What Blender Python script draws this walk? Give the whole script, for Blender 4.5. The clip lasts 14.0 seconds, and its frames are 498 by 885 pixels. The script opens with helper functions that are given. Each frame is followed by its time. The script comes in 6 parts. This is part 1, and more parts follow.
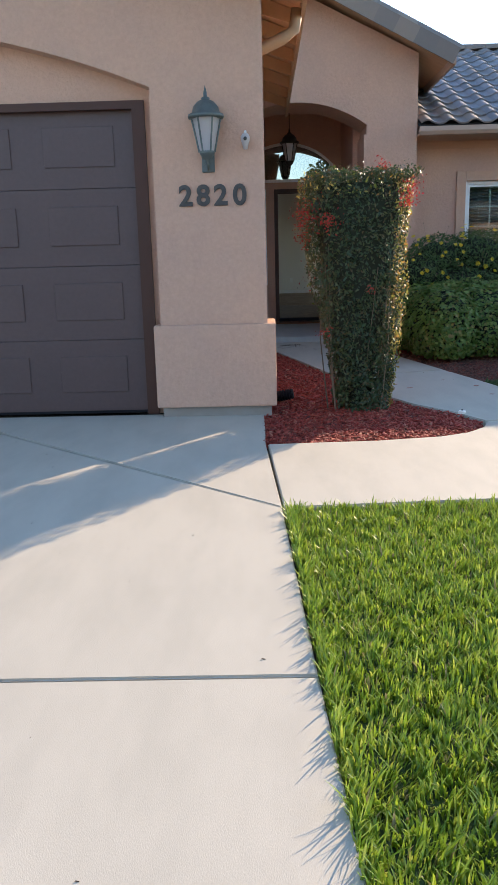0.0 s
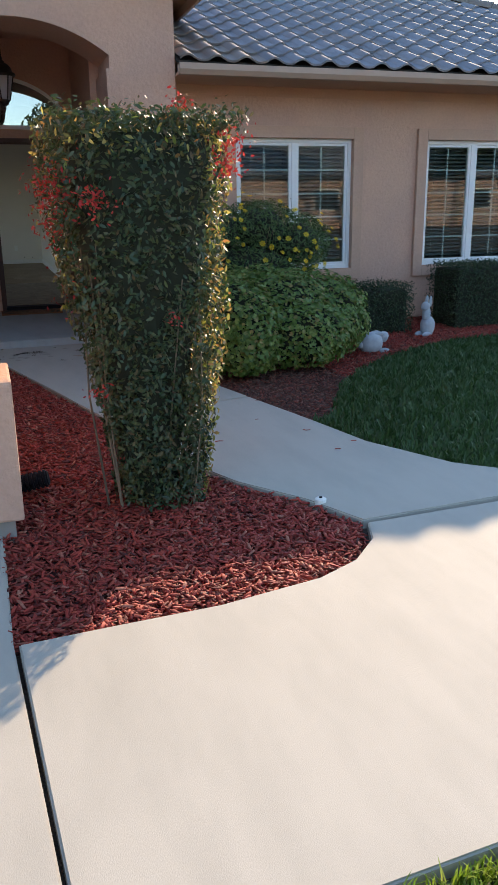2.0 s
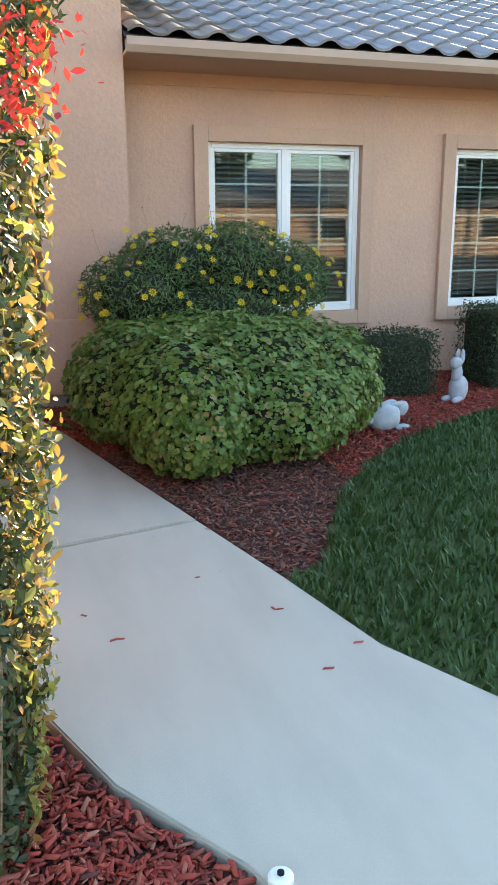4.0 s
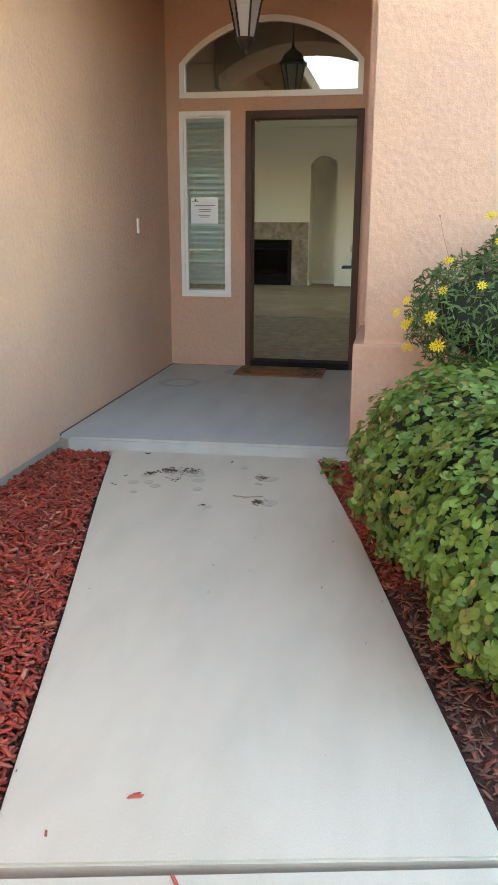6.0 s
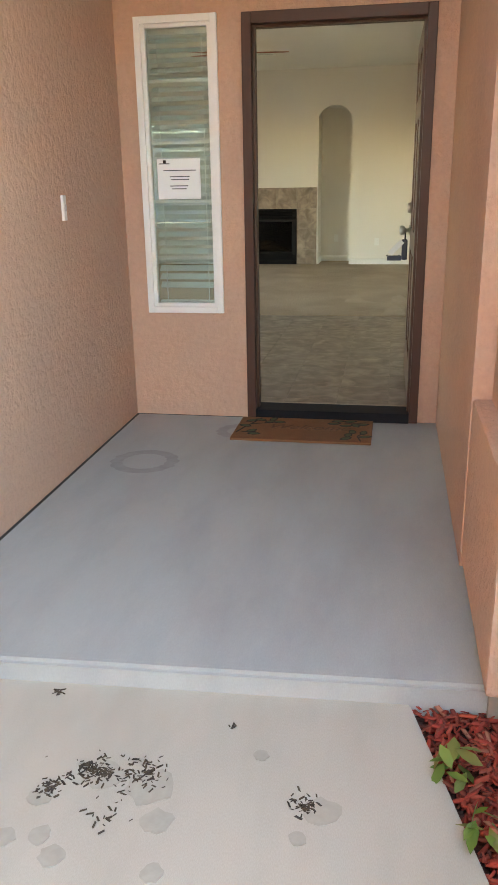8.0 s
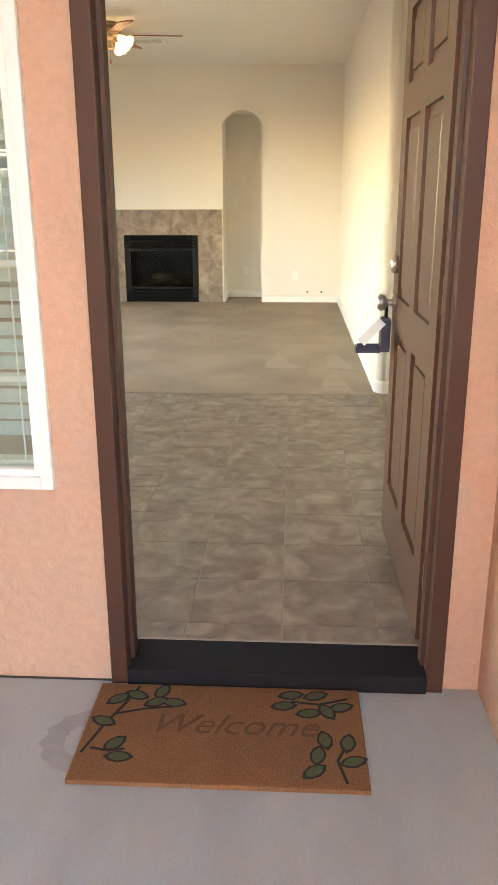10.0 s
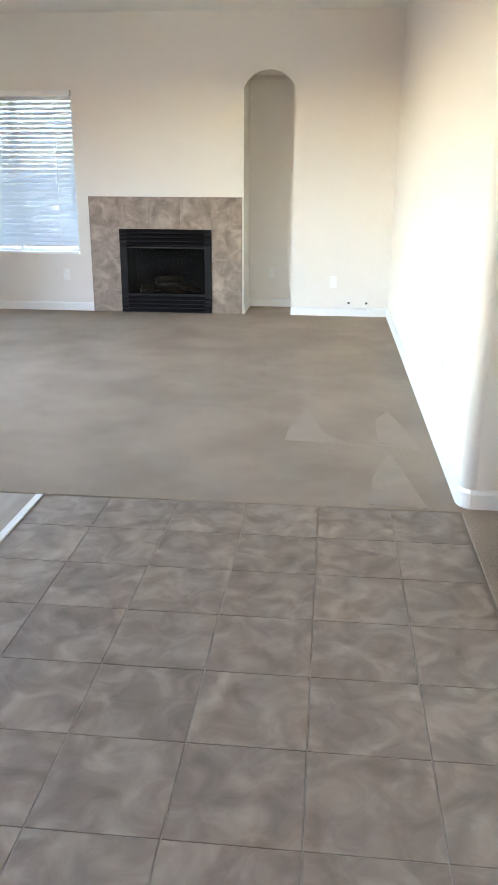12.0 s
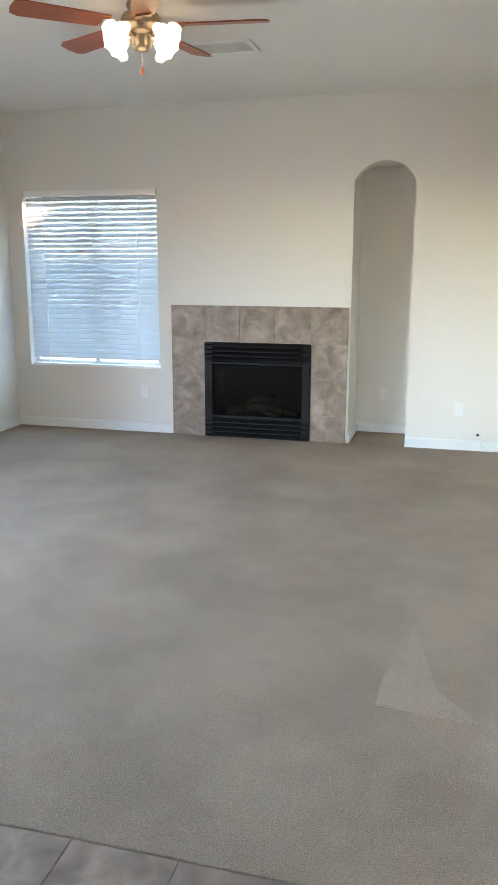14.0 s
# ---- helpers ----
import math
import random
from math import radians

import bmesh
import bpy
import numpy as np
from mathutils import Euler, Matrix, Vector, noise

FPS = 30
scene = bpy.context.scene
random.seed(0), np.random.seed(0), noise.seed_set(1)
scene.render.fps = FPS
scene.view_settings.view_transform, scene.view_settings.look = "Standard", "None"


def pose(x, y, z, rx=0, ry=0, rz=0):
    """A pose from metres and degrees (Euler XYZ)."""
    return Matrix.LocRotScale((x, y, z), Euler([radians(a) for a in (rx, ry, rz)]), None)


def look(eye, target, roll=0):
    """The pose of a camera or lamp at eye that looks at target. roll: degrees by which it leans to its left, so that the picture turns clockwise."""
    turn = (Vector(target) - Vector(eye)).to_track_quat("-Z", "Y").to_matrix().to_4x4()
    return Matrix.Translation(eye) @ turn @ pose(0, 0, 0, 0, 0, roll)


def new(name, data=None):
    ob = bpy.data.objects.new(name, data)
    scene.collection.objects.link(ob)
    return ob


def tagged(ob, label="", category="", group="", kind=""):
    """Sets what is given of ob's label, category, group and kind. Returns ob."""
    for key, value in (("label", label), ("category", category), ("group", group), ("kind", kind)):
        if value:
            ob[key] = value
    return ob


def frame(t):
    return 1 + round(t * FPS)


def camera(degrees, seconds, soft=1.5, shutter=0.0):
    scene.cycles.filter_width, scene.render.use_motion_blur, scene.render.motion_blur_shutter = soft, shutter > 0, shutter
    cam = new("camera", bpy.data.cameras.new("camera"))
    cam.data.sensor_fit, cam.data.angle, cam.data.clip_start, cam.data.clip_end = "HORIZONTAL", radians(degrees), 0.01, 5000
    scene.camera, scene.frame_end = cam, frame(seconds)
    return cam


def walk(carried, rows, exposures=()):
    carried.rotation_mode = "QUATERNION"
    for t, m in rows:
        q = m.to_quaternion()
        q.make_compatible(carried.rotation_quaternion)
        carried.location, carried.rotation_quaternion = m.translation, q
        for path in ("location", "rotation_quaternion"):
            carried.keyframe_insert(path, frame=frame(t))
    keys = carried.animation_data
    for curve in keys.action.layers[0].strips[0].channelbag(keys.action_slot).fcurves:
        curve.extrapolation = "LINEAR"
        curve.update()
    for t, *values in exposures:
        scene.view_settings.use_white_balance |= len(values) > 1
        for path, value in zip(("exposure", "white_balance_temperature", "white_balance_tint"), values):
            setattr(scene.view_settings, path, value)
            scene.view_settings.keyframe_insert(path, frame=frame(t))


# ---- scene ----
cam = camera(35.2, 14.0)
EXPOSURES = [(0.0, 1.6, 7000, 10), (2.0, 1.6, 7000, 10), (4.3, 2.9, 8500, 6), (6.5, 3.8, 9800, 5), (7.5, 4.15, 9900, 8), (8.2, 4.45, 10900, 12), (9.2, 4.95, 12600, 17), (11.3, 5.35, 7700, 19), (12.5, 5.22, 7300, 17), (14.0, 5.1, 7000, 15)]
PATH = [
    (0, (-0.209, -13.306, 1.185), (-0.256, -11.361, 0.719), -1.5),
    (0.5, (-0.307, -12.745, 1.272), (-0.074, -10.811, 0.815), -1.0),
    (1, (-0.317, -12.099, 1.334), (0.026, -10.185, 0.866), -1.1),
    (1.5, (-0.317, -11.476, 1.368), (0.177, -9.607, 0.855), -1.2),
    (2, (-0.182, -10.823, 1.379), (0.41, -9.004, 0.798), -0.7),
    (2.2, (-0.17, -10.613, 1.412), (0.466, -8.818, 0.801), -1.2),
    (4.3, (0.943, -8.606, 1.303), (1.489, -6.75, 0.795), 0.5),
    (4.5, (1.041, -8.451, 1.286), (1.395, -6.556, 0.754), 1.1),
    (5, (1.243, -7.994, 1.295), (1.195, -6.068, 0.757), 1.4),
    (5.5, (1.346, -7.459, 1.334), (1.034, -5.559, 0.795), 1.2),
    (6, (1.283, -6.842, 1.33), (0.932, -4.95, 0.785), 0.2),
    (6.5, (1.216, -6.215, 1.357), (0.817, -4.337, 0.796), -0.1),
    (7, (1.067, -5.582, 1.371), (0.675, -3.708, 0.793), -0.6),
    (7.5, (0.974, -4.968, 1.358), (0.582, -3.101, 0.757), -0.7),
    (8, (0.778, -4.366, 1.381), (0.436, -2.498, 0.752), -1.0),
    (8.5, (0.672, -3.725, 1.411), (0.417, -1.829, 0.825), -0.8),
    (9, (0.571, -3.187, 1.446), (0.393, -1.277, 0.88), -0.8),
    (11.3, (0.479, -0.542, 1.455), (0.399, 1.344, 0.795), 0.2),
    (11.5, (0.477, -0.356, 1.476), (0.391, 1.529, 0.813), -0.0),
    (12, (0.493, 0.163, 1.489), (0.303, 2.048, 0.848), 0.3),
    (12.5, (0.478, 0.556, 1.582), (0.266, 2.448, 0.969), -0.4),
    (13, (0.446, 0.967, 1.584), (0.279, 2.879, 1.023), -1.0),
    (13.5, (0.448, 1.27, 1.614), (0.169, 3.186, 1.114), -0.3),
    (14, (0.488, 1.674, 1.647), (-0.012, 3.559, 1.204), 0.1),
]
walk(cam, [(t, look(eye, target, roll)) for t, eye, target, roll in PATH], EXPOSURES)

# ---- light ----
SUN_EL, SUN_AZ = radians(22.3), math.atan2(0.6, 0.8)
world = bpy.data.worlds.new("sky")
scene.world = world
world.use_nodes = True
wn = world.node_tree.nodes
sky = wn.new("ShaderNodeTexSky")
sky.sky_type, sky.sun_disc, sky.sun_elevation, sky.sun_rotation = "NISHITA", False, SUN_EL, SUN_AZ
sky.air_density, sky.dust_density, sky.ozone_density, sky.altitude = 1.0, 0.2, 2.5, 300
world.node_tree.links.new(sky.outputs[0], wn["Background"].inputs[0])
wn["Background"].inputs[1].default_value = 0.15
sun = new("sun", bpy.data.lights.new("sun", "SUN"))
sun.data.energy, sun.data.angle, sun.data.color = 2.9, radians(0.5), (1.0, 0.80, 0.60)
sun.matrix_world = look((30 * math.cos(SUN_EL) * 0.6, 30 * math.cos(SUN_EL) * 0.8, 30 * math.sin(SUN_EL)), (0, 0, 0))


def lamp_area(name, m, w, h, watts, color):
    ob = new(name, bpy.data.lights.new(name, "AREA"))
    ob.data.shape, ob.data.size, ob.data.size_y, ob.data.energy, ob.data.color = "RECTANGLE", w, h, watts, color
    ob.matrix_world = m
    return ob


# daylight lamp in a left-wall opening out of view, placed to balance the room
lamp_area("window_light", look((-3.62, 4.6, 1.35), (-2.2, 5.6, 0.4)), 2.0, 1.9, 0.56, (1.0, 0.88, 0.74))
# fill lamp at an assumed, unseen window, added to brighten the far wall
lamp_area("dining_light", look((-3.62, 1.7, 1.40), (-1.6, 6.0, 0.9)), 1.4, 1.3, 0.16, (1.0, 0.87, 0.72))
fan_light = new("fan_light", bpy.data.lights.new("fan_light", "POINT"))
fan_light.data.energy, fan_light.data.color, fan_light.data.shadow_soft_size = 0.05, (1.0, 0.80, 0.55), 0.12
fan_light.location = (-1.20, 5.84, 2.60)


# ---- materials ----
def mat(name, color, rough=0.6, metal=0.0, **kw):
    """A procedural material. kw: vary (large colour variation), grain, scale, bump, bscale, island, obj, spec, emit, trans."""
    m = bpy.data.materials.new(name)
    m.use_nodes = True
    t = m.node_tree
    n, l = t.nodes, t.links
    b = n["Principled BSDF"]
    b.inputs["Roughness"].default_value, b.inputs["Metallic"].default_value = rough, metal
    if "spec" in kw:
        b.inputs["Specular IOR Level"].default_value = kw["spec"]
    b.inputs["Base Color"].default_value = (*color, 1)
    co = n.new("ShaderNodeTexCoord").outputs["Object"]
    geo = n.new("ShaderNodeNewGeometry")
    if kw.get("world"):
        co = geo.outputs["Position"]
    if kw.get("stretch"):
        mp = n.new("ShaderNodeMapping")
        l.new(co, mp.inputs[0])
        mp.inputs["Scale"].default_value = kw["stretch"]
        co = mp.outputs[0]

    def noise_tex(scale, detail=4, rough_=0.6):
        x = n.new("ShaderNodeTexNoise")
        l.new(co, x.inputs["Vector"])
        x.inputs["Scale"].default_value, x.inputs["Detail"].default_value, x.inputs["Roughness"].default_value = scale, detail, rough_
        return x.outputs[0]

    out = None
    cur = None
    second = kw.get("second", tuple(c * 0.7 for c in color))
    if kw.get("vary"):
        mx = n.new("ShaderNodeMix")
        mx.data_type = "RGBA"
        mr = n.new("ShaderNodeMapRange")
        l.new(noise_tex(kw.get("scale", 1.5)), mr.inputs[0])
        mr.inputs[1].default_value, mr.inputs[2].default_value = kw.get("lo", 0.35), kw.get("hi", 0.7)
        mr.inputs[3].default_value, mr.inputs[4].default_value = 0, kw["vary"]
        l.new(mr.outputs[0], mx.inputs[0])
        mx.inputs[6].default_value, mx.inputs[7].default_value = (*color, 1), (*second, 1)
        cur = mx.outputs[2]
    if kw.get("grain"):
        mx = n.new("ShaderNodeHueSaturation")
        mr = n.new("ShaderNodeMapRange")
        l.new(noise_tex(kw.get("gscale", 60), 3), mr.inputs[0])
        mr.inputs[1].default_value, mr.inputs[2].default_value = 0.25, 0.75
        mr.inputs[3].default_value, mr.inputs[4].default_value = 1 - kw["grain"], 1 + kw["grain"]
        l.new(mr.outputs[0], mx.inputs["Value"])
        if cur:
            l.new(cur, mx.inputs["Color"])
        else:
            mx.inputs["Color"].default_value = (*color, 1)
        cur = mx.outputs[0]
    if kw.get("ramp"):
        rp = n.new("ShaderNodeValToRGB")
        src = geo.outputs["Random Per Island"] if kw.get("island") else n.new("ShaderNodeObjectInfo").outputs["Random"]
        l.new(src, rp.inputs[0])
        el = rp.color_ramp.elements
        cols = kw["ramp"]
        el[0].color, el[0].position = (*cols[0], 1), 0
        el[1].color, el[1].position = (*cols[-1], 1), 1
        for i, c in enumerate(cols[1:-1], 1):
            el.new(i / (len(cols) - 1)).color = (*c, 1)
        if cur:
            mx = n.new("ShaderNodeMix")
            mx.data_type = "RGBA"
            mx.inputs[0].default_value = kw.get("rampmix", 0.8)
            l.new(cur, mx.inputs[6])
            l.new(rp.outputs[0], mx.inputs[7])
            cur = mx.outputs[2]
        else:
            cur = rp.outputs[0]
    if cur:
        l.new(cur, b.inputs["Base Color"])
    if kw.get("bump"):
        bp = n.new("ShaderNodeBump")
        bp.inputs["Strength"].default_value, bp.inputs["Distance"].default_value = kw["bump"], kw.get("bdist", 0.004)
        l.new(noise_tex(kw.get("bscale", 80), kw.get("bdetail", 3)), bp.inputs["Height"])
        l.new(bp.outputs[0], b.inputs["Normal"])
    if kw.get("emit"):
        b.inputs["Emission Color"].default_value, b.inputs["Emission Strength"].default_value = (*color, 1), kw["emit"]
    if kw.get("trans"):
        b.inputs["Transmission Weight"].default_value = kw["trans"]
        b.inputs["IOR"].default_value = 1.45
    if kw.get("sss"):
        tr = n.new("ShaderNodeBsdfTranslucent")
        if cur:
            l.new(cur, tr.inputs[0])
        else:
            tr.inputs[0].default_value = (*color, 1)
        ad = n.new("ShaderNodeMixShader")
        ad.inputs[0].default_value = kw["sss"]
        l.new(b.outputs[0], ad.inputs[1])
        l.new(tr.outputs[0], ad.inputs[2])
        l.new(ad.outputs[0], n["Material Output"].inputs[0])
    return m


M = {}
M["stucco"] = mat("stucco", (0.60, 0.365, 0.258), 0.85, vary=0.7, second=(0.49, 0.315, 0.245), scale=1.3, grain=0.06, gscale=40, bump=0.9, bscale=28, bdist=0.012, bdetail=5, world=True)
M["stucco_trim"] = mat("stucco_trim", (0.55, 0.34, 0.235), 0.85, vary=0.5, second=(0.43, 0.29, 0.235), scale=2, grain=0.06, gscale=50, bump=0.6, bscale=50, bdist=0.006, world=True)
M["concrete"] = mat("concrete", (0.475, 0.435, 0.365), 0.8, vary=0.55, second=(0.37, 0.34, 0.285), scale=1.7, lo=0.40, hi=0.72, stretch=(3.0, 0.9, 1), grain=0.08, gscale=150, bump=0.25, bscale=160, bdist=0.002, world=True)
M["porch_concrete"] = mat("porch_concrete", (0.395, 0.415, 0.40), 0.6, vary=0.7, second=(0.30, 0.305, 0.305), scale=1.5, lo=0.42, hi=0.74, stretch=(2.5, 0.8, 1), grain=0.06, gscale=120, bump=0.2, bscale=120, bdist=0.002, world=True)
M["joint"] = mat("joint", (0.05, 0.045, 0.04), 0.9)
M["soil"] = mat("soil", (0.085, 0.060, 0.045), 0.95, vary=0.8, second=(0.045, 0.032, 0.025), scale=5, grain=0.2, gscale=60, bump=0.8, bscale=40, bdist=0.02, world=True)
M["mulch_bed"] = mat("mulch_bed", (0.115, 0.028, 0.02), 0.95, vary=0.9, second=(0.05, 0.02, 0.016), scale=9, grain=0.3, gscale=60, bump=1, bscale=60, bdist=0.02, world=True)
M["chip"] = mat("chip", (0.3, 0.05, 0.03), 0.75, island=True, ramp=[(0.40, 0.040, 0.024), (0.24, 0.026, 0.018), (0.46, 0.075, 0.042), (0.10, 0.022, 0.016), (0.36, 0.040, 0.024), (0.30, 0.035, 0.022), (0.42, 0.16, 0.10)])
M["chip_single"] = mat("chip_single", (0.36, 0.05, 0.035), 0.8, ramp=[(0.30, 0.05, 0.035), (0.42, 0.08, 0.05)])
M["chip_old"] = mat("chip_old", (0.2, 0.1, 0.07), 0.9, island=True, ramp=[(0.17, 0.07, 0.05), (0.08, 0.045, 0.035), (0.24, 0.12, 0.085), (0.26, 0.06, 0.04), (0.06, 0.035, 0.03)])
M["debris"] = mat("debris", (0.05, 0.035, 0.02), 0.9, island=True, ramp=[(0.03, 0.02, 0.015), (0.09, 0.06, 0.035), (0.05, 0.035, 0.03)])
M["grass"] = mat("grass", (0.12, 0.22, 0.03), 0.36, island=True, ramp=[(0.08, 0.16, 0.016), (0.34, 0.45, 0.045), (0.16, 0.27, 0.024), (0.46, 0.52, 0.10), (0.10, 0.20, 0.02), (0.28, 0.40, 0.04)], sss=0.45)
# darker copy of grass, with the house's shade put into its greens
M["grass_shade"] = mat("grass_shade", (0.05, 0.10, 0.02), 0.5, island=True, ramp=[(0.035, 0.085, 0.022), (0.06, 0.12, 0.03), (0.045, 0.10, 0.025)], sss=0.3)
M["grass_dry"] = mat("grass_dry", (0.3, 0.25, 0.12), 0.7, island=True, ramp=[(0.22, 0.2, 0.07), (0.34, 0.28, 0.15)], sss=0.3)
M["turf"] = mat("turf", (0.045, 0.075, 0.014), 0.9, vary=0.8, second=(0.03, 0.05, 0.012), scale=12, bump=0.6, bscale=90, bdist=0.01, world=True)
M["leaf_nandina"] = mat("leaf_nandina", (0.05, 0.08, 0.03), 0.45, island=True, ramp=[(0.028, 0.055, 0.026), (0.05, 0.085, 0.03), (0.035, 0.06, 0.028), (0.08, 0.10, 0.03), (0.11, 0.075, 0.035)], sss=0.3)
# young leaf colours, whose gold also stands in for the bush's sunlit rim
M["leaf_tip_rim"] = mat("leaf_tip_rim", (0.2, 0.2, 0.05), 0.4, island=True, ramp=[(0.26, 0.30, 0.06), (0.42, 0.36, 0.10), (0.40, 0.18, 0.06), (0.18, 0.24, 0.05)], sss=0.55)
M["leaf_red"] = mat("leaf_red", (0.5, 0.03, 0.03), 0.5, island=True, ramp=[(0.42, 0.02, 0.025), (0.55, 0.06, 0.04)], sss=0.35)
M["leaf_ger"] = mat("leaf_ger", (0.13, 0.22, 0.035), 0.5, island=True, ramp=[(0.07, 0.145, 0.028), (0.13, 0.22, 0.04), (0.09, 0.17, 0.03), (0.20, 0.28, 0.06), (0.10, 0.19, 0.035), (0.16, 0.24, 0.05), (0.28, 0.22, 0.07)], sss=0.28)
M["leaf_ger_part"] = mat("leaf_ger_part", (0.13, 0.22, 0.035), 0.5, ramp=[(0.10, 0.18, 0.03), (0.15, 0.24, 0.045), (0.11, 0.21, 0.035), (0.20, 0.29, 0.06)], sss=0.28)
M["leaf_dark"] = mat("leaf_dark", (0.05, 0.09, 0.03), 0.55, island=True, ramp=[(0.055, 0.11, 0.035), (0.09, 0.16, 0.05), (0.07, 0.13, 0.04), (0.13, 0.19, 0.07)], sss=0.3)
M["leaf_box"] = mat("leaf_box", (0.03, 0.05, 0.02), 0.5, island=True, ramp=[(0.02, 0.045, 0.018), (0.04, 0.07, 0.025)], sss=0.2)
M["petal"] = mat("petal", (0.75, 0.55, 0.02), 0.5, sss=0.3)
M["stem"] = mat("stem", (0.20, 0.15, 0.10), 0.85, island=True, ramp=[(0.20, 0.14, 0.09), (0.30, 0.22, 0.14), (0.12, 0.09, 0.06)])
# near-black colour that stands in for the shade deep inside bushes and hedges
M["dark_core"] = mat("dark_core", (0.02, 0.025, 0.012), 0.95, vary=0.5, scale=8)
M["brown_door"] = mat("brown_door", (0.095, 0.058, 0.055), 0.5, vary=0.4, second=(0.075, 0.047, 0.045), scale=2, grain=0.08, gscale=30, bump=0.15, bscale=60)
M["brown_trim"] = mat("brown_trim", (0.075, 0.032, 0.022), 0.5, spec=0.3, vary=0.4, second=(0.06, 0.026, 0.018), scale=4, bump=0.12, bscale=60)
M["door_leaf"] = mat("door_leaf", (0.13, 0.062, 0.042), 0.4, vary=0.4, second=(0.10, 0.048, 0.034), scale=3, bump=0.1, bscale=70)
M["vinyl"] = mat("vinyl", (0.80, 0.80, 0.78), 0.35, vary=0.2, second=(0.7, 0.7, 0.66), scale=6)
M["fascia"] = mat("fascia", (0.46, 0.32, 0.24), 0.6, vary=0.4, second=(0.38, 0.26, 0.2), scale=3)
M["soffit"] = mat("soffit", (0.55, 0.36, 0.22), 0.7, vary=0.5, second=(0.42, 0.27, 0.17), scale=4, stretch=(1, 6, 1))
M["roof_tile"] = mat("roof_tile", (0.22, 0.22, 0.235), 0.8, ramp=[(0.22, 0.225, 0.245), (0.28, 0.28, 0.30), (0.18, 0.185, 0.20), (0.28, 0.25, 0.24)], vary=0.5, scale=9, rampmix=0.75, grain=0.1, gscale=50, spec=0.15, bump=0.5, bscale=60)
M["roof_tile_far"] = mat("roof_tile_far", (0.22, 0.22, 0.235), 0.8, island=True, ramp=[(0.22, 0.225, 0.245), (0.28, 0.28, 0.30), (0.18, 0.185, 0.20), (0.28, 0.25, 0.24)], vary=0.5, scale=9, rampmix=0.75, grain=0.1, gscale=50, spec=0.15, bump=0.5, bscale=60)
M["ridge_tile"] = mat("ridge_tile", (0.20, 0.17, 0.15), 0.7, ramp=[(0.22, 0.17, 0.14), (0.16, 0.14, 0.13), (0.26, 0.21, 0.17)], vary=0.5, scale=9, rampmix=0.75)
M["underlay"] = mat("underlay", (0.05, 0.05, 0.05), 0.9)
M["glass"] = mat("glass", (0.92, 0.96, 0.95), 0.02)
M["lamp_metal"] = mat("lamp_metal", (0.10, 0.125, 0.125), 0.5, 0.4, vary=0.6, second=(0.16, 0.19, 0.18), scale=20)
M["bronze"] = mat("bronze", (0.045, 0.035, 0.03), 0.45, 0.5)
M["frosted"] = mat("frosted", (0.55, 0.52, 0.52), 0.4, sss=0.3)
M["black_num"] = mat("black_num", (0.03, 0.028, 0.028), 0.5, vary=0.6, second=(0.09, 0.08, 0.07), scale=25)
M["wall_in"] = mat("wall_in", (0.74, 0.70, 0.64), 0.8, vary=0.15, second=(0.70, 0.66, 0.60), scale=1, bump=0.12, bscale=120, bdist=0.002, world=True)
M["ceil_in"] = mat("ceil_in", (0.76, 0.74, 0.70), 0.85, vary=0.1, scale=1, bump=0.2, bscale=60, bdist=0.003, world=True)
M["base_in"] = mat("base_in", (0.78, 0.77, 0.74), 0.45, vary=0.1, scale=3)
M["grout"] = mat("grout", (0.33, 0.275, 0.225), 0.9, grain=0.1, world=True)
M["carpet_nap"] = mat("carpet_nap", (0.49, 0.39, 0.30), 0.95, vary=0.7, second=(0.40, 0.32, 0.25), scale=4, grain=0.30, gscale=170, bump=1.0, bscale=230, bdist=0.012, world=True, spec=0.1)
M["carpet"] = mat("carpet", (0.46, 0.36, 0.27), 0.95, vary=0.8, second=(0.34, 0.265, 0.20), scale=1.9, lo=0.36, hi=0.66, grain=0.30, gscale=170, bump=1.0, bscale=230, bdist=0.012, world=True, spec=0.1)
M["laminate"] = mat("laminate", (0.42, 0.35, 0.28), 0.6, spec=0.2, vary=0.8, second=(0.32, 0.26, 0.2), scale=3, stretch=(8, 1, 1), world=False)
M["black_metal"] = mat("black_metal", (0.006, 0.006, 0.007), 0.55, spec=0.2, vary=0.3, scale=10)
M["fire_glass"] = mat("fire_glass", (0.02, 0.022, 0.024), 0.08)
M["log"] = mat("log", (0.3, 0.22, 0.15), 0.9, vary=0.9, second=(0.07, 0.05, 0.04), scale=14, bump=0.8, bscale=30, bdist=0.01)
M["plastic_white"] = mat("plastic_white", (0.78, 0.77, 0.73), 0.4)
M["steel"] = mat("steel", (0.62, 0.60, 0.57), 0.28, 1.0)
M["brass"] = mat("brass", (0.35, 0.27, 0.19), 0.35, 0.9)
M["lockblue"] = mat("lockblue", (0.010, 0.018, 0.05), 0.4)
M["paper"] = mat("paper", (0.80, 0.82, 0.82), 0.8)
M["ink"] = mat("ink", (0.12, 0.12, 0.14), 0.8)
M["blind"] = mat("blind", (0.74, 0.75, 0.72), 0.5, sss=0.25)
# darkened slat colour stands in for the dim room behind the front windows
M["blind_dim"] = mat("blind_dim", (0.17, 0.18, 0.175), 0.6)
M["blind_side"] = mat("blind_side", (0.60, 0.64, 0.61), 0.5)
M["fan_wood"] = mat("fan_wood", (0.38, 0.10, 0.03), 0.35, vary=0.6, second=(0.26, 0.06, 0.02), scale=3, stretch=(1, 12, 1))
